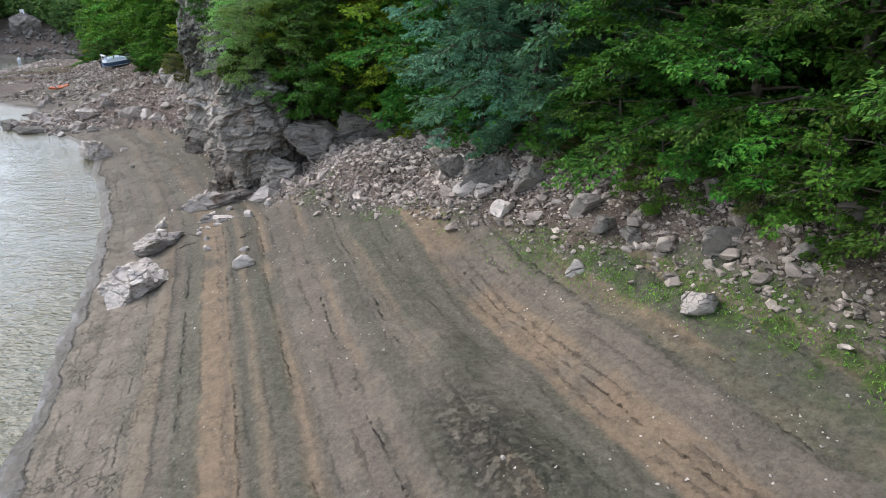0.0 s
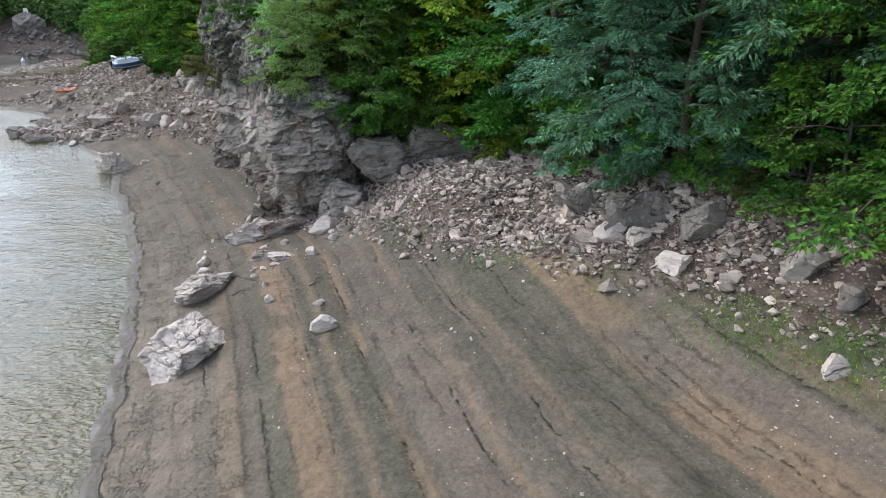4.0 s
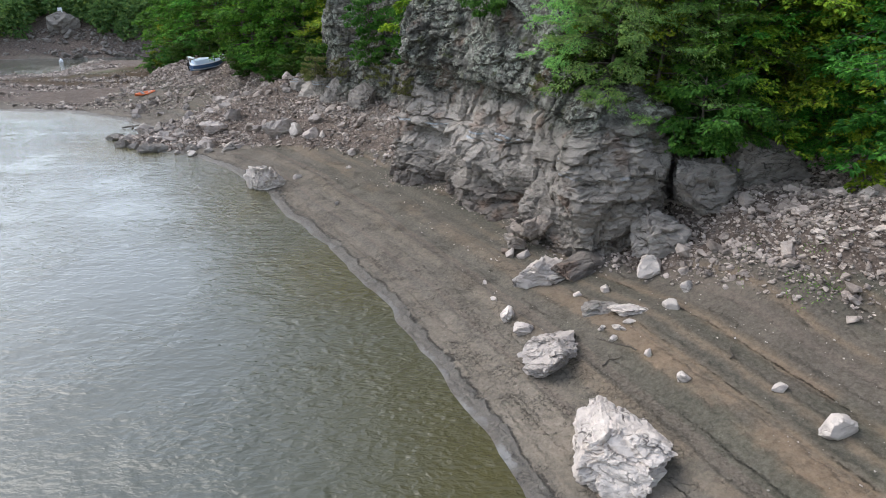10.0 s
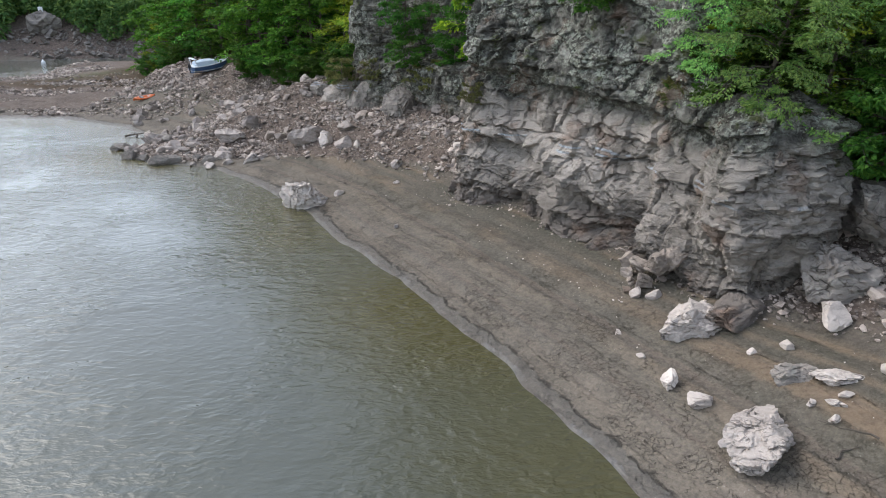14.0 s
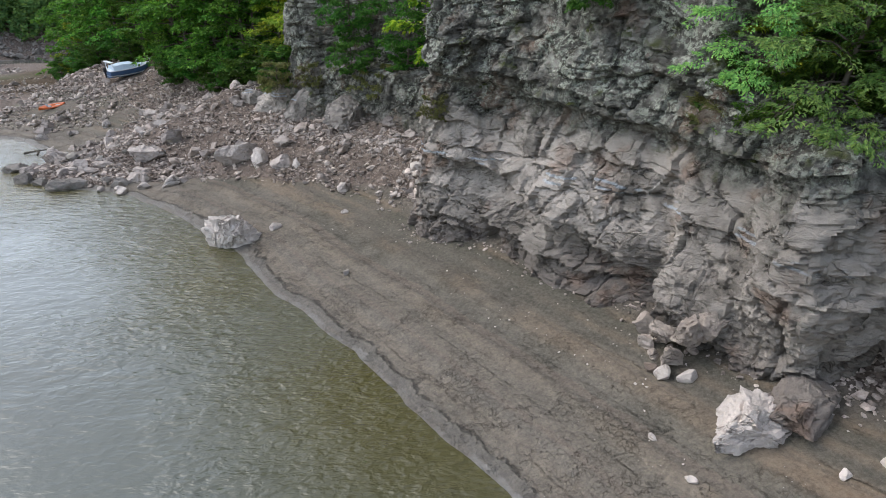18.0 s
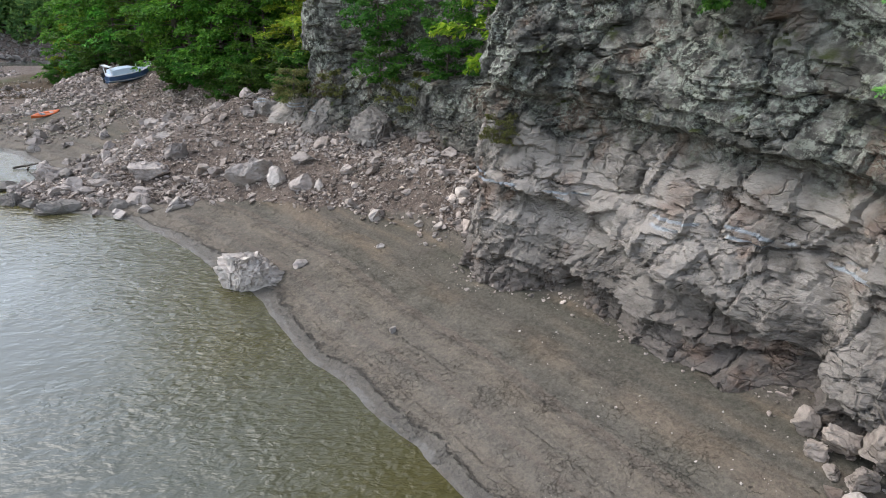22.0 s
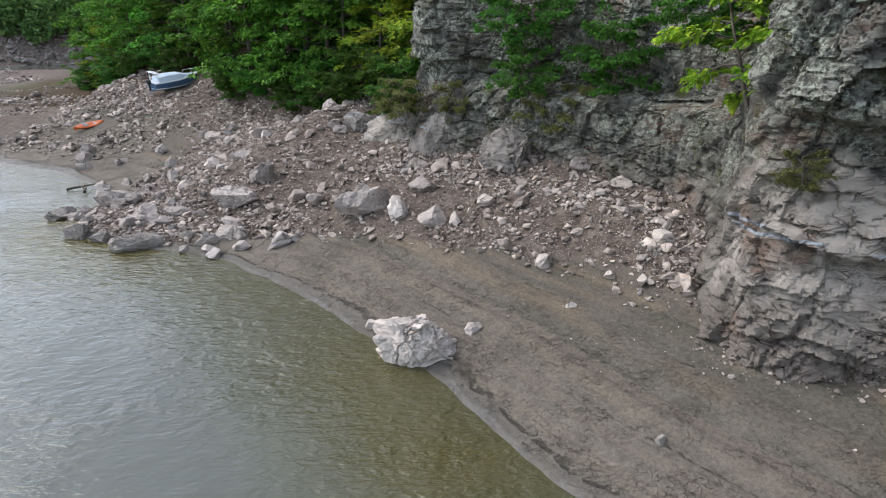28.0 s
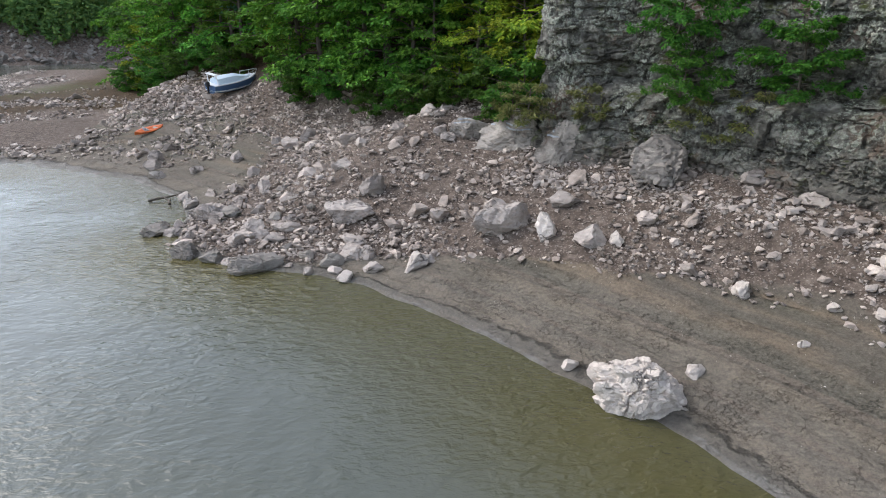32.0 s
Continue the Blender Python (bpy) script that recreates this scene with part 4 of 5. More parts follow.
def rubble_edge(y):
    return np.interp(y, [8, 12, 16, 20, 25, 30, 36, 52, 58, 62, 65, 67.5, 70, 78, 84, 90, 100, 106], [20.0, 19.4, 18.4, 17.2, 14.4, 11.0, 9, 9.6, 8.7, 7.4, 6.0, 3.8, 0.0, 0.6, 4.0, 9.5, 12.5, 13.0])


STONE_MESHES = [mesh_of("stone", v, f, STONE, flat=True) for v, f in SHAPES]


def loose(x, y, size, seed, label, group):
    """Stones that can be told apart, each by itself."""
    rng = np.random.default_rng(seed)
    z = ground(x, y)
    for k in range(len(x)):
        ob = new("stone", STONE_MESHES[rng.integers(len(STONE_MESHES))])
        s = size[k]
        ob.matrix_world = pose(x[k], y[k], z[k] + s * 0.15, rng.normal() * 18, rng.normal() * 18, rng.random() * 360) @ Matrix.Diagonal((s, s * rng.uniform(0.7, 1.2), s * rng.uniform(0.7, 1.2), 1))
        tagged(ob, label, "stone", group)


def spread_stones(x, y, size, cap, seed, name, label):
    """The largest of the stones singly, the countless rest joined."""
    order = np.argsort(-size)
    one, rest = order[:cap], order[cap:]
    loose(x[one], y[one], size[one], seed + 1, "loose angular " + label, "loose stones: " + label)
    heap(name, x[rest], y[rest], size[rest], seed, STONE, "countless small " + label)


x, y, rng = scatter(11, 165000, -16, 26, 3, 39, lambda x, y, d, p: smooth(d, rubble_edge(y) - 1.5, rubble_edge(y) + 1) * (1 - smooth(d, 21, 25)) * (0.75 + 0.5 * fbm(p, 0.4, 3, 4)))
spread_stones(x, y, np.clip(rng.lognormal(-2.2, 0.62, len(x)), 0.05, 0.85), 180, 12, "rubble_near_slope", "grey-beige stones below the wood")
x, y, rng = scatter(13, 105000, -60, -14, 54, 112, lambda x, y, d, p: smooth(d, rubble_edge(y) - 1.4, rubble_edge(y) + 0.8) * (1 - smooth(d, 17, 20)) * np.clip(0.7 + 0.9 * fbm(p, 0.3, 3, 6), 0.3, 1))
spread_stones(x, y, np.clip(rng.lognormal(-2.05, 0.66, len(x)), 0.07, 1.2), 120, 14, "rubble_bay_slope", "pinkish-grey stones below the cliff")
x, y, rng = scatter(15, 80000, -125, -50, 90, 205, lambda x, y, d, p: smooth(d, 1.5, 4) * np.clip(0.16 + 1.7 * fbm(p * [0.6, 1.3, 1], 0.14, 3, 8), 0, 1) * (((x + 30) * 0.803 + (y - 78) * 0.596) < 1))
heap("rubble_far_flat", x, y, np.clip(rng.lognormal(-1.45, 0.55, len(x)), 0.12, 1.3), 16, STONE, "scattered stones on the far mud flat")
x, y, rng = scatter(17, 15000, -34, 10, 6, 60, lambda x, y, d, p: smooth(d, 2, 10) * (1 - smooth(d, 18, 20)) * np.clip(0.18 + 0.7 * fbm(p, 0.3, 2, 9), 0, 1))
heap("pebbles_on_mud", x, y, np.clip(rng.lognormal(-3.0, 0.4, len(x)), 0.025, 0.14), 18, PALE, "small pale pebbles strewn on the mud")
rng = np.random.default_rng(31)
x = rng.uniform(-240, -60, 2600)
y = np.interp(x, [-500, -250, -150, -130, -60, 300], [150, 180, 207, 212, 235, 330]) + rng.uniform(-1, 13, 2600)
heap("rocks_of_far_bank", x, y, np.clip(rng.lognormal(-0.25, 0.55, 2600), 0.35, 3.0), 32, GREY, "pale broken rock along the far bank")
# a fringe of chips along the foot of the cliff
_f = resample(FOOT, 0.05)
_b = _f[(_f[:, 1] > 57) & (_f[:, 1] < 74)]
rng = np.random.default_rng(8)
_b = np.repeat(_b, 3, 0) + rng.normal(size=(len(_b) * 3, 2)) * [0.7, 0.5] + [-1.5, -0.6]
heap("chips_below_bay_wall", _b[:, 0], _b[:, 1], np.clip(rng.lognormal(-1.9, 0.55, len(_b)), 0.06, 0.6), 29, PINK, "whitish broken stones piled below the bay wall")
_f = _f[(_f[:, 1] > 38) & (_f[:, 1] < 54) & (_f[:, 0] < -11)]
rng = np.random.default_rng(3)
_f = _f[rng.random(len(_f)) < 0.7] + [-0.3, -0.1]
_f = _f + rng.normal(size=_f.shape) * 0.33
heap("chips_at_cliff_foot", _f[:, 0], _f[:, 1], np.clip(rng.lognormal(-2.3, 0.55, len(_f)), 0.04, 0.4), 19, STONE, "pale rock chips along the cliff's foot")


# ---- trees ----
def tube(points, r0, r1, sides=6):
    p = np.array(points, float)
    n = len(p)
    t = np.gradient(p, axis=0)
    t /= np.linalg.norm(t, axis=1)[:, None] + 1e-9
    ref = np.where(np.abs(t[:, 2:]) < 0.9, [[0, 0, 1.0]], [[1.0, 0, 0]])
    u = np.cross(t, ref)
    u /= np.linalg.norm(u, axis=1)[:, None] + 1e-9
    w = np.cross(t, u)
    a = np.linspace(0, 2 * np.pi, sides, endpoint=False)
    r = np.linspace(r0, r1, n)[:, None, None]
    ring = p[:, None, :] + r * (np.cos(a)[None, :, None] * u[:, None, :] + np.sin(a)[None, :, None] * w[:, None, :])
    k, s = np.meshgrid(np.arange(n - 1), np.arange(sides), indexing="ij")
    s2 = (s + 1) % sides
    f = np.stack([k * sides + s, k * sides + s2, (k + 1) * sides + s2, (k + 1) * sides + s], 2).reshape(-1, 4)
    return ring.reshape(-1, 3), f


def leaves_at(pos, rng, length, width, flatness=0.5, out=None):
    """A four-cornered folded leaf at each place."""
    n = len(pos)
    axis = rng.normal(size=(n, 3))
    if out is not None:
        axis = axis * 0.8 + out
    axis[:, 2] = axis[:, 2] * 0.5 - 0.35
    axis /= np.linalg.norm(axis, axis=1)[:, None]
    nrm = rng.normal(size=(n, 3)) * (1 - flatness) + np.array([0, 0, flatness * 1.6])
    side = np.cross(axis, nrm)
    side /= np.linalg.norm(side, axis=1)[:, None] + 1e-9
    nn = np.cross(side, axis)
    L = length * rng.uniform(0.7, 1.3, (n, 1))
    W = width * rng.uniform(0.7, 1.3, (n, 1))
    v = np.stack([pos, pos + axis * L * 0.45 + side * W * 0.5 + nn * W * 0.15, pos + axis * L, pos + axis * L * 0.45 - side * W * 0.5 + nn * W * 0.15], 1).reshape(-1, 3)
    f = np.arange(4 * n).reshape(n, 4)
    return v, f


def spray(o, tip, per, rng, reach):
    """Leaves held out flat on both sides of a twig: places, axes, normals."""
    way = tip - o
    ln = np.linalg.norm(way) + 1e-6
    way = way / ln
    nrm = np.array([way[0] * 0.35, way[1] * 0.35, 1.0]) + rng.normal(size=3) * 0.22
    side = np.cross(nrm, way)
    side /= np.linalg.norm(side)
    nrm = np.cross(way, side)
    t = rng.random((per, 1)) ** 0.75
    lat = rng.uniform(-1, 1, (per, 1)) * (reach + 0.22 * ln) * (1.1 - 0.75 * t)
    pos = o + way * (ln * 1.1) * t + side * lat + nrm * (rng.normal(size=(per, 1)) * 0.035 - 0.25 * lat ** 2)
    axis = way * 0.75 + side * np.sign(lat) * 0.75 + rng.normal(size=(per, 3)) * 0.28 - np.array([0, 0, 0.18])
    return pos, axis, nrm + rng.normal(size=(per, 3)) * 0.3


def held_leaves(pos, axis, nrm, rng, length, width):
    n = len(pos)
    axis = axis / np.linalg.norm(axis, axis=1)[:, None]
    side = np.cross(axis, nrm)
    side /= np.linalg.norm(side, axis=1)[:, None] + 1e-9
    nn = np.cross(side, axis)
    L, W = length * rng.uniform(0.7, 1.3, (n, 1)), width * rng.uniform(0.7, 1.3, (n, 1))
    v = np.stack([pos, pos + axis * L * 0.45 + side * W * 0.5 + nn * W * 0.15, pos + axis * L - nn * L * 0.12, pos + axis * L * 0.45 - side * W * 0.5 + nn * W * 0.15], 1).reshape(-1, 3)
    return v, np.arange(4 * n).reshape(n, 4)


def tree_meshes(seed, height, spread, leaf, limbs=26, twigs=12, per=38, length=0.17, width=0.105, low=0.06, droop=0.5, reach=0.2):
    """Meshes of a tree: trunk with limbs, and a crown of sprays in tiers."""
    rng = np.random.default_rng(seed)
    h = np.linspace(0, 1, 9)
    bend = np.cumsum(rng.normal(size=(9, 2)) * 0.03 * height / 3, axis=0) * h[:, None]
    trunk = np.stack([bend[:, 0], bend[:, 1], h * height], 1)
    wood, held = [], []
    for k in range(limbs):
        t = low + (0.97 - low) * (k + rng.random()) / limbs
        a = k * 2.4 + rng.normal() * 0.4
        span = spread * (0.25 + 0.95 * math.sin(math.pi * min(1, (1 - t) * 0.75 + 0.12))) * rng.uniform(0.65, 1.25)
        start = np.array([np.interp(t, h, trunk[:, 0]), np.interp(t, h, trunk[:, 1]), t * height])
        u = np.linspace(0, 1, 7)[:, None]
        way = np.array([math.cos(a), math.sin(a), 0])
        rise = rng.uniform(0.25, 0.7) * (0.4 + t)
        pts = start + way * span * u + np.array([0, 0, 1]) * span * (rise * u - droop * u ** 2) + np.cumsum(rng.normal(size=(7, 3)), axis=0) * 0.05 * u
        wood.append(tube(pts[::2], 0.05 * (1.15 - t) * height / 9 + 0.012, 0.008, 4))
        for _ in range(twigs):
            q = rng.uniform(0.25, 1.0)
            o = np.array([np.interp(q, u[:, 0], pts[:, c]) for c in range(3)])
            b = a + rng.choice([-1, 1]) * rng.uniform(0.2, 1.3)
            ln = rng.uniform(0.4, 1.0) * span * 0.4 * (1.25 - q * 0.6)
            tip = o + np.array([math.cos(b), math.sin(b), rng.normal() * 0.22 - 0.15]) * ln
            if length < 0.28:
                wood.append(tube([o, tip], 0.012, 0.004, 3))
            held.append(spray(o, tip, per, rng, reach))
    pos, axis, nrm = (np.concatenate(q) for q in zip(*held))
    tv, tf = tube(trunk, 0.021 * height, 0.02, 9)
    wv, wf = join(wood)
    lv, lf = held_leaves(pos, axis, nrm, rng, length, width)
    tv, tf = join([(tv, tf), (wv, wf)])
    return mesh_of("trunk", tv, tf, BARK), mesh_of("crown", lv, lf, leaf, flat=True)


def tree_thing(name, meshes, label, category="tree", group="trees of the wood"):
    root = new(name)
    for part_name, me in zip(("trunk", "crown"), meshes):
        ob = new(part_name, me)
        ob.parent = root
    return tagged(root, label, category, group)


KINDS = [
    tree_meshes(101, 11, 3.9, LEAF_GREEN, 36, 17, 40, 0.19, 0.12, low=0.02),
    tree_meshes(102, 10, 3.7, LEAF_YELLOW, 36, 17, 38, 0.19, 0.12, low=0.02, droop=0.6),
    tree_meshes(103, 9, 3.8, LEAF_BLUE, 30, 16, 48, 0.21, 0.075, low=0.05, droop=0.7, reach=0.24),
    tree_meshes(104, 12, 4.0, LEAF_DEEP, 40, 18, 42, 0.19, 0.12, low=0.02, droop=0.5),
    tree_meshes(111, 11, 3.4, LEAF_GREEN, 34, 11, 18, 0.34, 0.22, low=0.02, droop=0.45, reach=0.36),
    tree_meshes(112, 10, 3.2, LEAF_YELLOW, 34, 11, 18, 0.32, 0.21, low=0.02, droop=0.5, reach=0.36),
    tree_meshes(113, 9.5, 3.2, LEAF_BLUE, 32, 11, 18, 0.36, 0.19, low=0.02, droop=0.6, reach=0.36),
    tree_meshes(114, 13, 3.6, LEAF_GREEN, 36, 11, 18, 0.34, 0.22, low=0.02, droop=0.3, reach=0.36),
    tree_meshes(121, 9, 4.0, LEAF_LIGHT, 30, 16, 44, 0.2, 0.085, low=0.1, droop=0.6, reach=0.24),
]
NAMES = ["green broadleaf tree with low sweeping branches", "broadleaf tree with leaves turning yellow green", "bluish green tree with feathery drooping leaves", "tall dark green broadleaf tree on the slope"]
NAMES += NAMES + ["light green feathery tree leaning over the cliff"]
ROOTS = {}


def plant(kind, x, y, scale=1.0, turn=0, dz=0, lean=(0, 0), z=None):
    gz = (float(ground(np.array([x]), np.array([y]))[0]) if z is None else z) + dz - 0.15
    m = pose(x, y, gz, lean[0], lean[1], turn)
    if kind not in ROOTS:
        root = ROOTS[kind] = tree_thing("tree", KINDS[kind], NAMES[kind])
        root.matrix_basis = m @ Matrix.Diagonal((scale, scale, scale, 1))
        return root
    ob = copy_thing(ROOTS[kind], m)
    ob.scale = (scale, scale, scale)
    return ob


rng = np.random.default_rng(77)
# the wood above the near rubble, rows deep
for row, (inl, step) in enumerate([(21.8, 2.4), (25.5, 3.2), (31, 4.6), (38, 6)]):
    for yy in np.arange(4, 43 + 4 * row, step):
        yv = yy + rng.normal() * 0.5
        xv = np.interp(yv, SY[:11], SX[:11]) + (inl + rng.normal() * 0.6 - (2.4 if yv > 27 and row < 2 else 0)) / 0.93
        odds = [0.12, 0.0, 0.08, 0.8] if yv < 25 else [0.2, 0.0, 0.5, 0.3] if yv < 28.5 else [0.04, 0.04, 0.88, 0.04] if yv < 35.5 else [0.25, 0.7, 0.0, 0.05]
        plant(int(rng.choice([0, 1, 2, 3], p=odds)) + (4 if row > 1 else 0), xv, yv, rng.uniform(0.85, 1.15), rng.uniform(0, 360))
# the wood between the pillar and the beached boat, and on past it
for row, (off, step) in enumerate([(2.8, 3.2), (7.5, 4.4), (13, 6), (20, 8)]):
    for s in np.arange(0, 76, step):
        xv = -30 - 0.596 * s + off * 0.803 + rng.normal() * 0.5
        yv = 78 + 0.803 * s + off * 0.596 + rng.normal() * 0.6
        kind, scale, turn = 5 if s < 7 else 4 + int(rng.choice([0, 1, 2, 3], p=[0.4, 0.2, 0.12, 0.28])), rng.uniform(0.8, 1.3), rng.uniform(0, 360)
        if math.hypot(xv + 52.0, yv - 106.4) > 4.6:
            plant(kind, xv, yv, scale, turn)

# bushes on the ledges of the cliff
BUSH = {"green": tree_meshes(201, 2.4, 1.3, LEAF_DEEP, 20, 12, 34, 0.13, 0.085, low=0.1, droop=0.3),
        "edge": tree_meshes(211, 3.2, 2.0, LEAF_DEEP, 18, 10, 26, 0.13, 0.085, low=0.03, droop=0.5),
        "edge light": tree_meshes(212, 2.8, 1.8, LEAF_GREEN, 18, 10, 26, 0.12, 0.08, low=0.03, droop=0.6),
        "yellow": tree_meshes(202, 2.4, 1.1, LEAF_YELLOW, 12, 8, 26, 0.15, 0.09, low=0.1, droop=0.2),
        "dry": tree_meshes(203, 1.3, 1.0, LEAF_DRY, 12, 8, 24, 0.16, 0.05, low=0.02, droop=0.3)}
WORDS = {"edge": "low leafy bush at the wood's edge", "edge light": "low light green bush at the wood's edge", "green": "green bush growing from a rock ledge", "yellow": "yellow green bush rooted in the cliff", "dry": "tuft of dry grass and herbs on rock"}
for kind, x, y, z, scale, lean in [("yellow", -19.4, 56.6, 8.3, 1.7, 20), ("green", -20.9, 65.4, 7.9, 1.3, 10), ("green", -24.6, 68.6, 7.6, 1.0, 15), ("dry", -30.4, 74.0, 6.1, 1.3, 0), ("dry", -31.0, 75.4, 6.2, 1.2, 0),
                                   ("green", -24.6, 69.6, 10.2, 1.3, 15), ("dry", -13.3, 41.2, 8.2, 1.0, 30), ("green", -13.1, 41.0, 8.4, 0.7, 35), ("dry", -22.2, 66.9, 6.2, 1.4, 10), ("dry", -23.4, 68.6, 6.0, 1.3, 10),
                                   ("dry", -20.6, 51.6, 7.0, 0.7, 25), ("dry", -27.3, 72.4, 6.3, 1.2, 10), ("green", -7.6, 37.4, 6.2, 1.3, 10), ("green", -6.3, 38.2, 6.2, 1.1, 10), ("dry", -5.2, 39.6, 6.0, 1.3, 0), ("green", -19.6, 59.0, 10.5, 1.0, 20),
                                   ("yellow", -11.4, 38.2, 7.4, 0.8, 35), ("green", -10.6, 38.6, 7.6, 1.2, 35), ("green", -15.9, 46.0, 11.6, 0.8, 25)]:
    if kind not in ROOTS:
        ROOTS[kind] = tree_thing("bush", BUSH[kind], WORDS[kind], "bush", "bushes on the rocks")
        bush = ROOTS[kind]
        bush.matrix_basis = pose(x, y, z, 0, -lean, 40 * x)
    else:
        bush = copy_thing(ROOTS[kind], pose(x, y, z, 0, -lean, 40 * x))
    bush.scale = (scale,) * 3
# low growth along the edge of the wood
for yy in np.arange(9, 41, 1.5):
    kind = str(rng.choice(["edge", "edge", "edge light"] if yy < 28 else ["edge light", "edge"]))
    xv = float(np.interp(yy, SY[:11], SX[:11]) + (20.3 - (1.6 if yy > 27 else 0) + rng.normal() * 0.5) / 0.93)
    at = pose(xv, yy, float(ground(np.array([xv]), np.array([yy]))[0]) - 0.15, 0, 0, rng.uniform(0, 360))
    if kind not in ROOTS:
        ROOTS[kind] = tree_thing("bush", BUSH[kind], WORDS[kind], "bush", "bushes below the trees")
        ROOTS[kind].matrix_basis = at
        continue
    ob = copy_thing(ROOTS[kind], at)
    ob.scale = (rng.uniform(0.75, 1.15),) * 3
    tagged(ob, "low leafy bush at the wood's edge", "bush", "bushes below the trees")
for yy in np.arange(0, 76, 3.0):
    xv, yv = -30 - 0.596 * yy + 0.9 + rng.normal() * 0.5, 78 + 0.803 * yy + rng.normal() * 0.5
    if math.hypot(xv + 52.0, yv - 106.0) < 4.2:
        continue
    ob = copy_thing(ROOTS["green"], pose(xv, yv, float(ground(np.array([xv]), np.array([yv]))[0]) - 0.15, 0, 0, rng.uniform(0, 360)))
    ob.scale = (rng.uniform(1.0, 1.6),) * 3
    tagged(ob, "low leafy bush at the wood's edge", "bush", "bushes below the trees")
for yy in np.arange(12, 40, 2.2):
    xv = float(np.interp(yy, SY[:11], SX[:11]) + (20.0 + rng.normal() * 0.4) / 0.93)
    ob = copy_thing(ROOTS["dry"], pose(xv, yy, float(ground(np.array([xv]), np.array([yy]))[0]) - 0.1, 0, 0, rng.uniform(0, 360)))
    ob.scale = (rng.uniform(0.5, 0.8),) * 3
    tagged(ob, "tuft of brown bracken below the wood", "plant", "bracken below the trees")
# trees rooted on the shoulder of the buttress, leaning out over it
for kind, x, y, z, scale, lean in [(8, -11.3, 39.3, 8.0, 0.62, -12), (8, -9.4, 38.6, 7.6, 0.62, -10), (0, -7.6, 39.2, 7.4, 0.72, -6), (8, -12.0, 41.2, 9.3, 0.5, -14), (1, -10.0, 41.0, 8.8, 0.7, -8),
                                   (3, -6.4, 41.0, 7.2, 0.9, 0), (0, -7.6, 43.5, 9.0, 0.9, 0), (1, -4.6, 40.4, 6.2, 0.9, 0), (1, -3.0, 42.0, 6.2, 0.9, 0)]:
    plant(kind, x, y, scale, 50 * x, z=z, lean=(lean * 0.6, lean))


# ---- far woods ----
def far_woods():
    rng = np.random.default_rng(5)
    pieces = []
    spots = []
    for row in (11, 15, 20, 26, 33, 42, 53):
        for x in np.arange(-250, -40, 5.0 + row * 0.06):
            xv = x + rng.normal() * 1.2
            spots.append((xv, float(np.interp(xv, [-500, -250, -150, -130, -60, 300], [150, 180, 207, 212, 235, 330])) + row + rng.normal() * 1.2))
    X, Y = np.array(spots).T
    Z = ground(X, Y)
    for x, y, z in zip(X, Y, Z):
        if math.hypot(x + 139, y - 223) < 5.5:
            continue
        h, r = rng.uniform(7, 13), rng.uniform(3, 4.6)
        n = 460
        v = rng.normal(size=(n, 3))
        v /= np.linalg.norm(v, axis=1)[:, None]
        v *= (0.75 + 0.3 * rng.random((n, 1))) * (1 + 0.25 * np.sin(v[:, :1] * 5 + x) * np.cos(v[:, 1:2] * 4 + y))
        pos = v * [r, r, h * 0.5] + [x, y, z + h * 0.5]
        pieces.append(leaves_at(pos, rng, 1.25, 0.85, 0.3, v * 0.8))
    V, F = join(pieces)
    return tagged(new("far_woods", mesh_of("far_woods", V, F, LEAF_FAR, flat=True)), "dense distant broadleaf woods on the valley sides", "woods", kind="stuff")


far_woods()


# ---- the beached boat ----
def lofted(sections):
    """A skin through cross sections with equal numbers of points, closed at both ends."""
    bm = bmesh.new()
    rings = [[bm.verts.new(p) for p in sec] for sec in sections]
    for a, b in zip(rings, rings[1:]):
        for k in range(len(a)):
            n = (k + 1) % len(a)
            bm.faces.new((a[k], a[n], b[n], b[k]))
    bm.faces.new(rings[0]), bm.faces.new(rings[-1][::-1])
    bmesh.ops.recalc_face_normals(bm, faces=bm.faces)
    return bm


def hull_section(x, half, deck, keel):
    return [(x, -half, deck), (x, -half * 0.95, deck * 0.55 + keel * 0.45), (x, -half * 0.6, keel + 0.12), (x, 0, keel), (x, half * 0.6, keel + 0.12), (x, half * 0.95, deck * 0.55 + keel * 0.45), (x, half, deck)]


def rod(bm, a, b, r=0.02, sides=8):
    a, b = Vector(a), Vector(b)
    m = Matrix.Translation((a + b) / 2) @ (b - a).to_track_quat("Z", "Y").to_matrix().to_4x4()
    bmesh.ops.create_cone(bm, cap_ends=True, segments=sides, radius1=r, radius2=r, depth=(b - a).length, matrix=m)


def slab_box(bm, cx, cy, cz, sx, sy, sz, bevel=0.03, m=None):
    r = bmesh.ops.create_cube(bm, size=1, matrix=(m or Matrix()) @ Matrix.Translation((cx, cy, cz)) @ Matrix.Diagonal((sx, sy, sz, 1)))
    if bevel:
        bmesh.ops.bevel(bm, geom=list({e for v in r["verts"] for e in v.link_edges}), offset=bevel, segments=2, affect="EDGES")


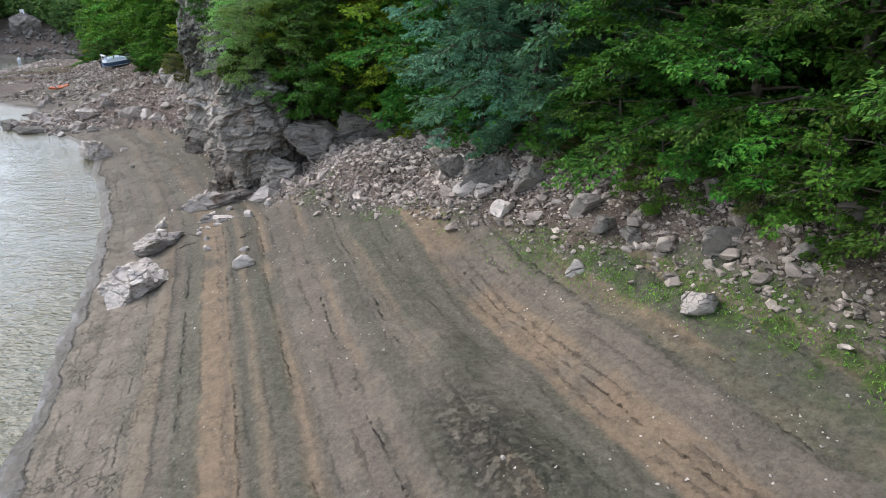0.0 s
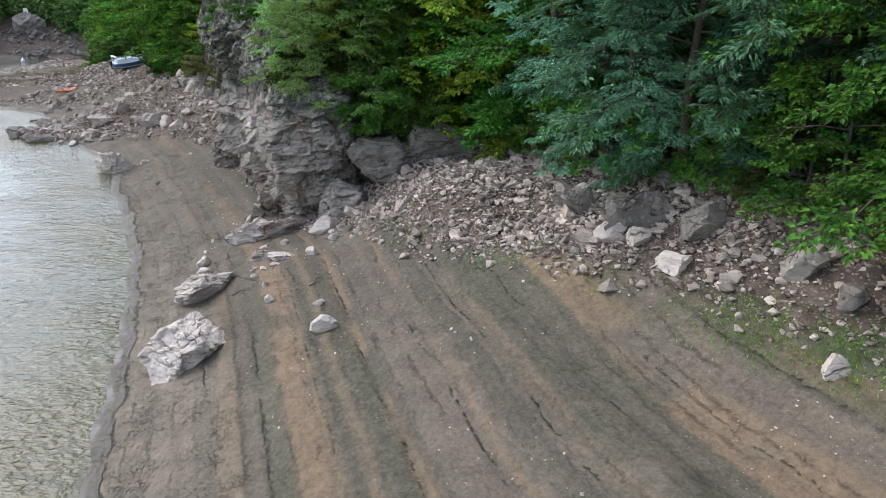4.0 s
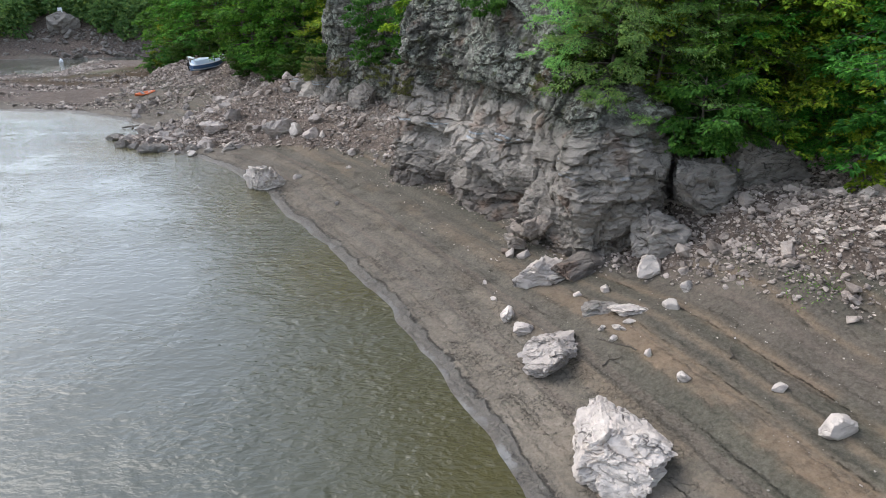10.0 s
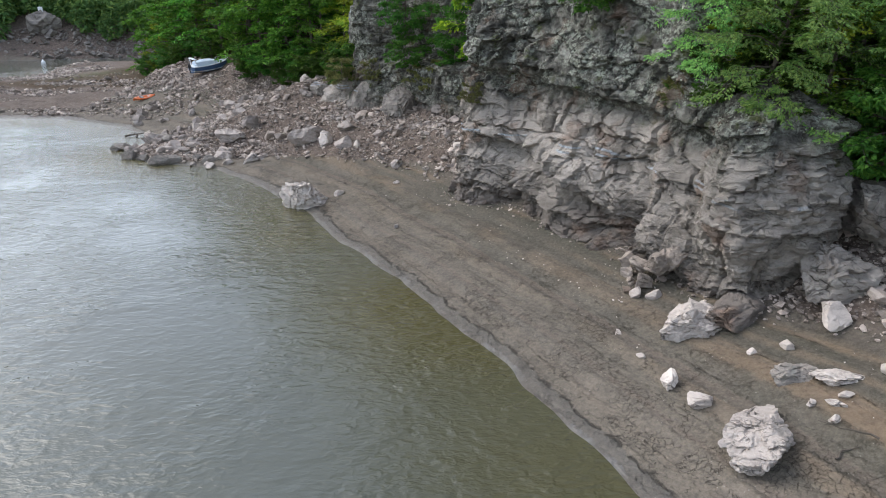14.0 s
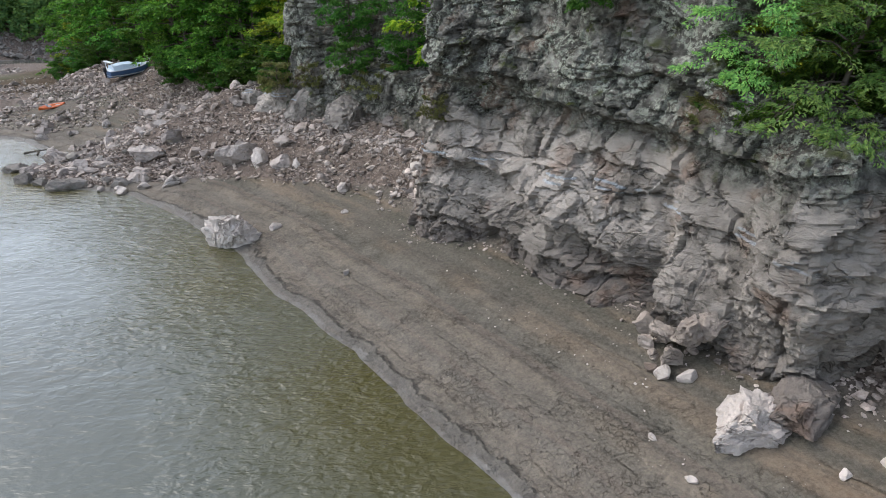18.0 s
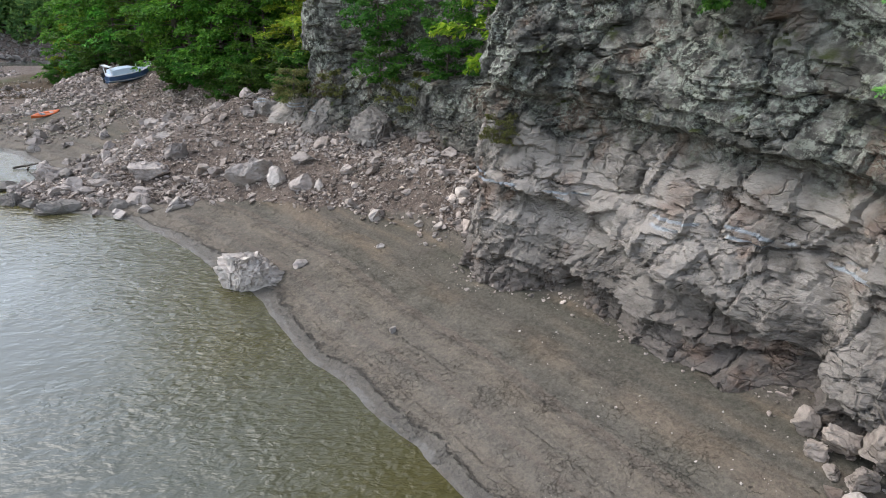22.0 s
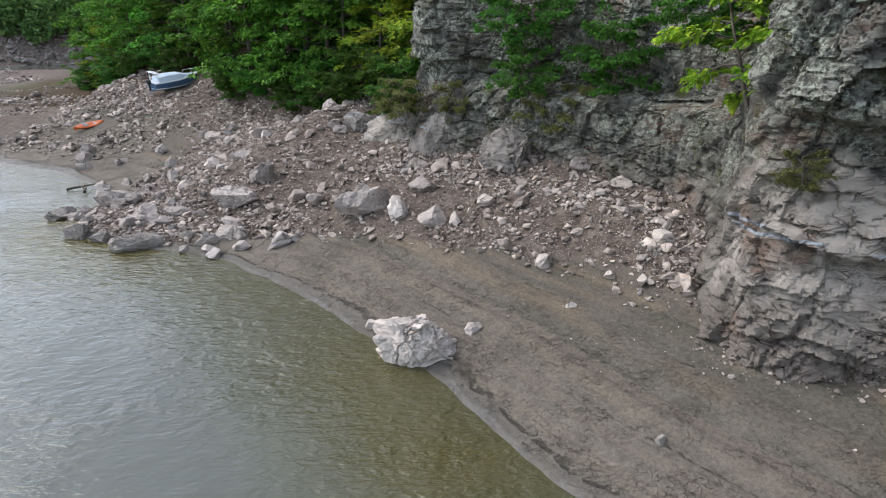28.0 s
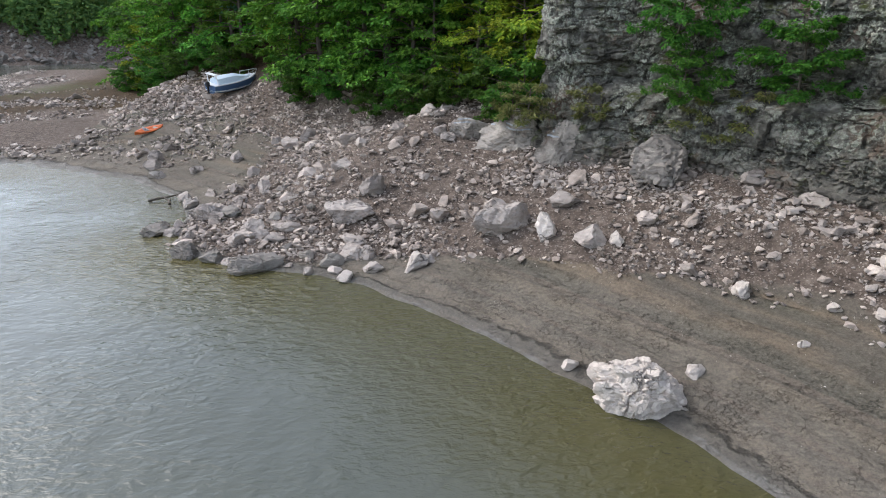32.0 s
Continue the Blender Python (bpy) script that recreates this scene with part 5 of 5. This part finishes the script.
HULL_BLUE = plain("navy_hull_paint", (0.05, 0.11, 0.22), 0.35, 0.5)
GEL_WHITE = plain("white_gelcoat", (0.72, 0.74, 0.76), 0.35, 0.5, var=0.06)
TARP = plain("pale_blue_tarpaulin", (0.58, 0.68, 0.76), 0.7, 0.3, var=0.1)
CHROME = plain("boat_metal", (0.6, 0.6, 0.62), 0.35, 0.5, 0.9)
DARK = plain("dark_rubber", (0.03, 0.03, 0.032), 0.6, 0.3)
ORANGE = plain("orange_plastic", (0.62, 0.13, 0.025), 0.45, 0.5, var=0.15)


def build_boat():
    boat = new("motor_boat")
    secs = [(-2.9, 1.0, 1.0, 0.1), (-1.5, 1.12, 1.0, 0.0), (0.0, 1.12, 1.05, 0.0), (1.4, 0.9, 1.15, 0.05), (2.4, 0.48, 1.27, 0.3), (2.95, 0.06, 1.35, 0.75)]
    hull = part("hull", lofted([hull_section(*q) for q in secs]), HULL_BLUE, boat)
    part("waterline_stripe", lofted([hull_section(x, h * 1.012, k + (d - k) * 0.42, k + (d - k) * 0.2) for x, h, d, k in secs[:-1]]), GEL_WHITE, hull, "white lower hull band")
    part("gunwale", lofted([[(x, -h * 1.04, d), (x, -h * 1.04, d + 0.1), (x, h * 1.04, d + 0.1), (x, h * 1.04, d)] for x, h, d, k in secs]), GEL_WHITE, boat, "white deck with rounded rim")
    # the cover, ridged along the middle and sloping to the bow
    cov = [(-2.3, 0.95, 1.08, 1.75), (-1.2, 1.0, 1.1, 1.9), (0.1, 0.98, 1.12, 1.85), (1.3, 0.75, 1.2, 1.5), (2.1, 0.42, 1.3, 1.4)]
    part("cover", lofted([[(x, -h, b), (x, -h * 0.7, b + (t - b) * 0.75), (x, 0, t), (x, h * 0.7, b + (t - b) * 0.75), (x, h, b)] for x, h, b, t in cov]), TARP, boat, "pale blue-grey tarpaulin cover")
    arch = bmesh.new()
    rod(arch, (-2.45, -0.95, 1.05), (-2.55, -0.85, 2.1), 0.05), rod(arch, (-2.45, 0.95, 1.05), (-2.55, 0.85, 2.1), 0.05)
    slab_box(arch, -2.5, 0, 2.12, 0.5, 1.9, 0.09)
    part("arch", arch, GEL_WHITE, boat, "white stern arch")
    rail = bmesh.new()
    pts = [(1.5, -0.82, 1.7), (2.4, -0.45, 1.82), (3.25, 0, 1.9), (2.4, 0.45, 1.82), (1.5, 0.82, 1.7)]
    for a, b in zip(pts, pts[1:]):
        rod(rail, a, b, 0.03)
    for p in pts:
        rod(rail, (min(p[0], 2.85), p[1] * 0.95, 1.2), p, 0.025)
    part("bow_rail", rail, CHROME, boat, "metal bow rail")
    motor = bmesh.new()
    slab_box(motor, -3.15, 0, 1.15, 0.4, 0.4, 0.55, 0.08), slab_box(motor, -3.15, 0, 0.55, 0.18, 0.14, 0.8, 0.03)
    part("outboard_motor", motor, DARK, boat, "dark outboard motor")
    boat.matrix_world = pose(-52.5, 106.9, float(ground(np.array([-52.5]), np.array([106.9]))[0]) - 0.1, 6, -5, 44) @ Matrix.Scale(0.9, 4)
    return tagged(boat, "small blue and white motor boat under a pale tarpaulin", "boat")


build_boat()


def build_kayak():
    kayak = new("kayak")
    secs = [(-1.55, 0.03, 0.32), (-1.2, 0.22, 0.28), (-0.5, 0.38, 0.24), (0.4, 0.38, 0.24), (1.1, 0.24, 0.28), (1.55, 0.03, 0.34)]
    part("hull", lofted([[(x, -h, z), (x, -h * 0.8, z * 0.3), (x, 0, 0), (x, h * 0.8, z * 0.3), (x, h, z), (x, h * 0.6, z + 0.03), (x, 0, z - 0.03 if abs(x) < 1 else z + 0.05), (x, -h * 0.6, z + 0.03)] for x, h, z in secs]), ORANGE, kayak)
    seat = bmesh.new()
    slab_box(seat, -0.35, 0, 0.27, 0.45, 0.42, 0.08, 0.03), slab_box(seat, -0.6, 0, 0.42, 0.07, 0.42, 0.3, 0.03)
    part("seat", seat, plain("grey_seat", (0.33, 0.33, 0.34), 0.7), kayak, "pale grey seat")
    well = bmesh.new()
    slab_box(well, 0.75, 0, 0.25, 0.55, 0.3, 0.06, 0.02)
    part("foot_well", well, plain("pale_pad", (0.5, 0.46, 0.42), 0.7), kayak, "pale foot well")
    kayak.matrix_world = pose(-58.9, 99.6, float(ground(np.array([-58.9]), np.array([99.6]))[0]) + 0.08, 24, -4, 58)
    return tagged(kayak, "orange sit-on-top kayak lying on the mud flat", "kayak")


build_kayak()


# ---- short grass on the mud below the rubble ----
def build_grass():
    x, y, rng = scatter(21, 70000, -4, 14, 6, 30, lambda x, y, d, p: (1 - smooth(np.abs(d - np.interp(y, [8, 14, 20, 26], [18.4, 18.0, 16.4, 14.2])), 0.5, 1.7)) * smooth(-y, -27, -13) * smooth(fbm(p, 0.45, 3, 14), -0.2, 0.3))
    x2, y2, _ = scatter(22, 30000, -8, 8, 12, 34, lambda x, y, d, p: (1 - smooth(np.abs(d - rubble_edge(y)), 0.6, 2.2)) * smooth(fbm(p, 0.6, 2, 15), 0.25, 0.45))
    x, y = np.concatenate([x, x2]), np.concatenate([y, y2])
    v, f = leaves_at(np.stack([x, y, ground(x, y)], 1), rng, 0.09, 0.03, 0.3)
    k = np.arange(len(v)) % 4
    v[k == 2, 2] = v[np.nonzero(k == 2)[0] - 2, 2] + 0.07
    v[(k == 1) | (k == 3), 2] += 0.04
    tagged(new("grass", mesh_of("grass", v, f, GRASS, flat=True)), "short bright green grass sprouting on mud", "grass", kind="stuff")


build_grass()


# ---- small things far off ----
def build_sign():
    board = new("notice_board")
    bm = bmesh.new()
    slab_box(bm, 0, 0, 2.0, 2.3, 0.08, 1.9, 0.02)
    part("panel", bm, GEL_WHITE, board, "plain white panel")
    for side in (-0.9, 0.9):
        bm = bmesh.new()
        rod(bm, (side, 0.08, -0.4), (side, 0.08, 2.9), 0.06)
        part("post", bm, CHROME, board)
    boulder(-139, 224, 8, 6, 7, 20, 56, GREY, "weathered rock outcrop in the far wood", 0.8, level=4)
    board.matrix_world = pose(-139, 223, float(ground(np.array([-139.0]), np.array([223.0]))[0]) + 3.2, 0, 0, -28)
    tagged(board, "white board on posts above the far bank", "sign")


build_sign()


def build_buoy():
    buoy = new("buoy")
    bm = bmesh.new()
    bmesh.ops.create_uvsphere(bm, u_segments=16, v_segments=10, radius=0.55)
    part("float", bm, GEL_WHITE, buoy)
    bm = bmesh.new()
    bmesh.ops.create_cone(bm, cap_ends=True, segments=12, radius1=0.2, radius2=0.1, depth=0.5, matrix=Matrix.Translation((0, 0, 0.7)))
    part("cap", bm, GEL_WHITE, buoy)
    buoy.matrix_world = pose(-125.2, 194.7, 0.2)
    tagged(buoy, "small white buoy floating on the water", "buoy")


build_buoy()


def driftwood(x, y, z, length, turn, seed, tilt=4, thick=0.10, label="dark driftwood branch lying at the water's edge"):
    rng = np.random.default_rng(seed)
    t = np.linspace(0, 1, 9)
    spine = np.stack([t * length, np.cumsum(rng.normal(size=9)) * 0.05, 0.06 + np.cumsum(rng.normal(size=9)) * 0.02 + 0.1 * t], 1)
    pieces = [tube(spine, thick, thick * 0.3, 8)]
    for k in (3, 5, 6):
        a = spine[k]
        pieces.append(tube([a, a + [0.2, 0.1 * (-1) ** k, 0.04], a + [0.45, 0.2 * (-1) ** k, 0.1]], thick * 0.3, thick * 0.1, 6))
    v, f = join(pieces)
    ob = new("driftwood", mesh_of("driftwood", v, f, BARK))
    ob.matrix_world = pose(x, y, z, 0, -tilt, turn)
    tagged(ob, label, "driftwood")


driftwood(-53.6, 81.6, 0.05, 2.4, 20, 1)
driftwood(-51.9, 80.4, 0.15, 1.6, 120, 2)
for x, y, length, turn, seed in [(-11.9, 29.6, 1.3, 165, 3), (-13.0, 29.4, 0.9, 20, 4), (-9.6, 28.2, 0.8, 70, 5)]:
    driftwood(x, y, float(ground(np.array([x]), np.array([y]))[0]) - 0.02, length, turn, seed, 2, 0.03, "thin dry twig lying on the mud")


x, y, rng = scatter(41, 9000, -6, 14, 10, 40, lambda x, y, d, p: smooth(d, 15.5, 20) * (1 - smooth(d, 22, 24)) * np.clip(0.3 + fbm(p, 0.4, 2, 16), 0, 1))
v, f = leaves_at(np.stack([x, y, ground(x, y) + 0.09], 1), rng, 0.13, 0.09, 0.9)
tagged(new("fallen_leaves", mesh_of("fallen_leaves", v, f, LEAF_DRY, flat=True)), "dry yellow-brown leaves fallen on the stones", "leaves", kind="stuff")
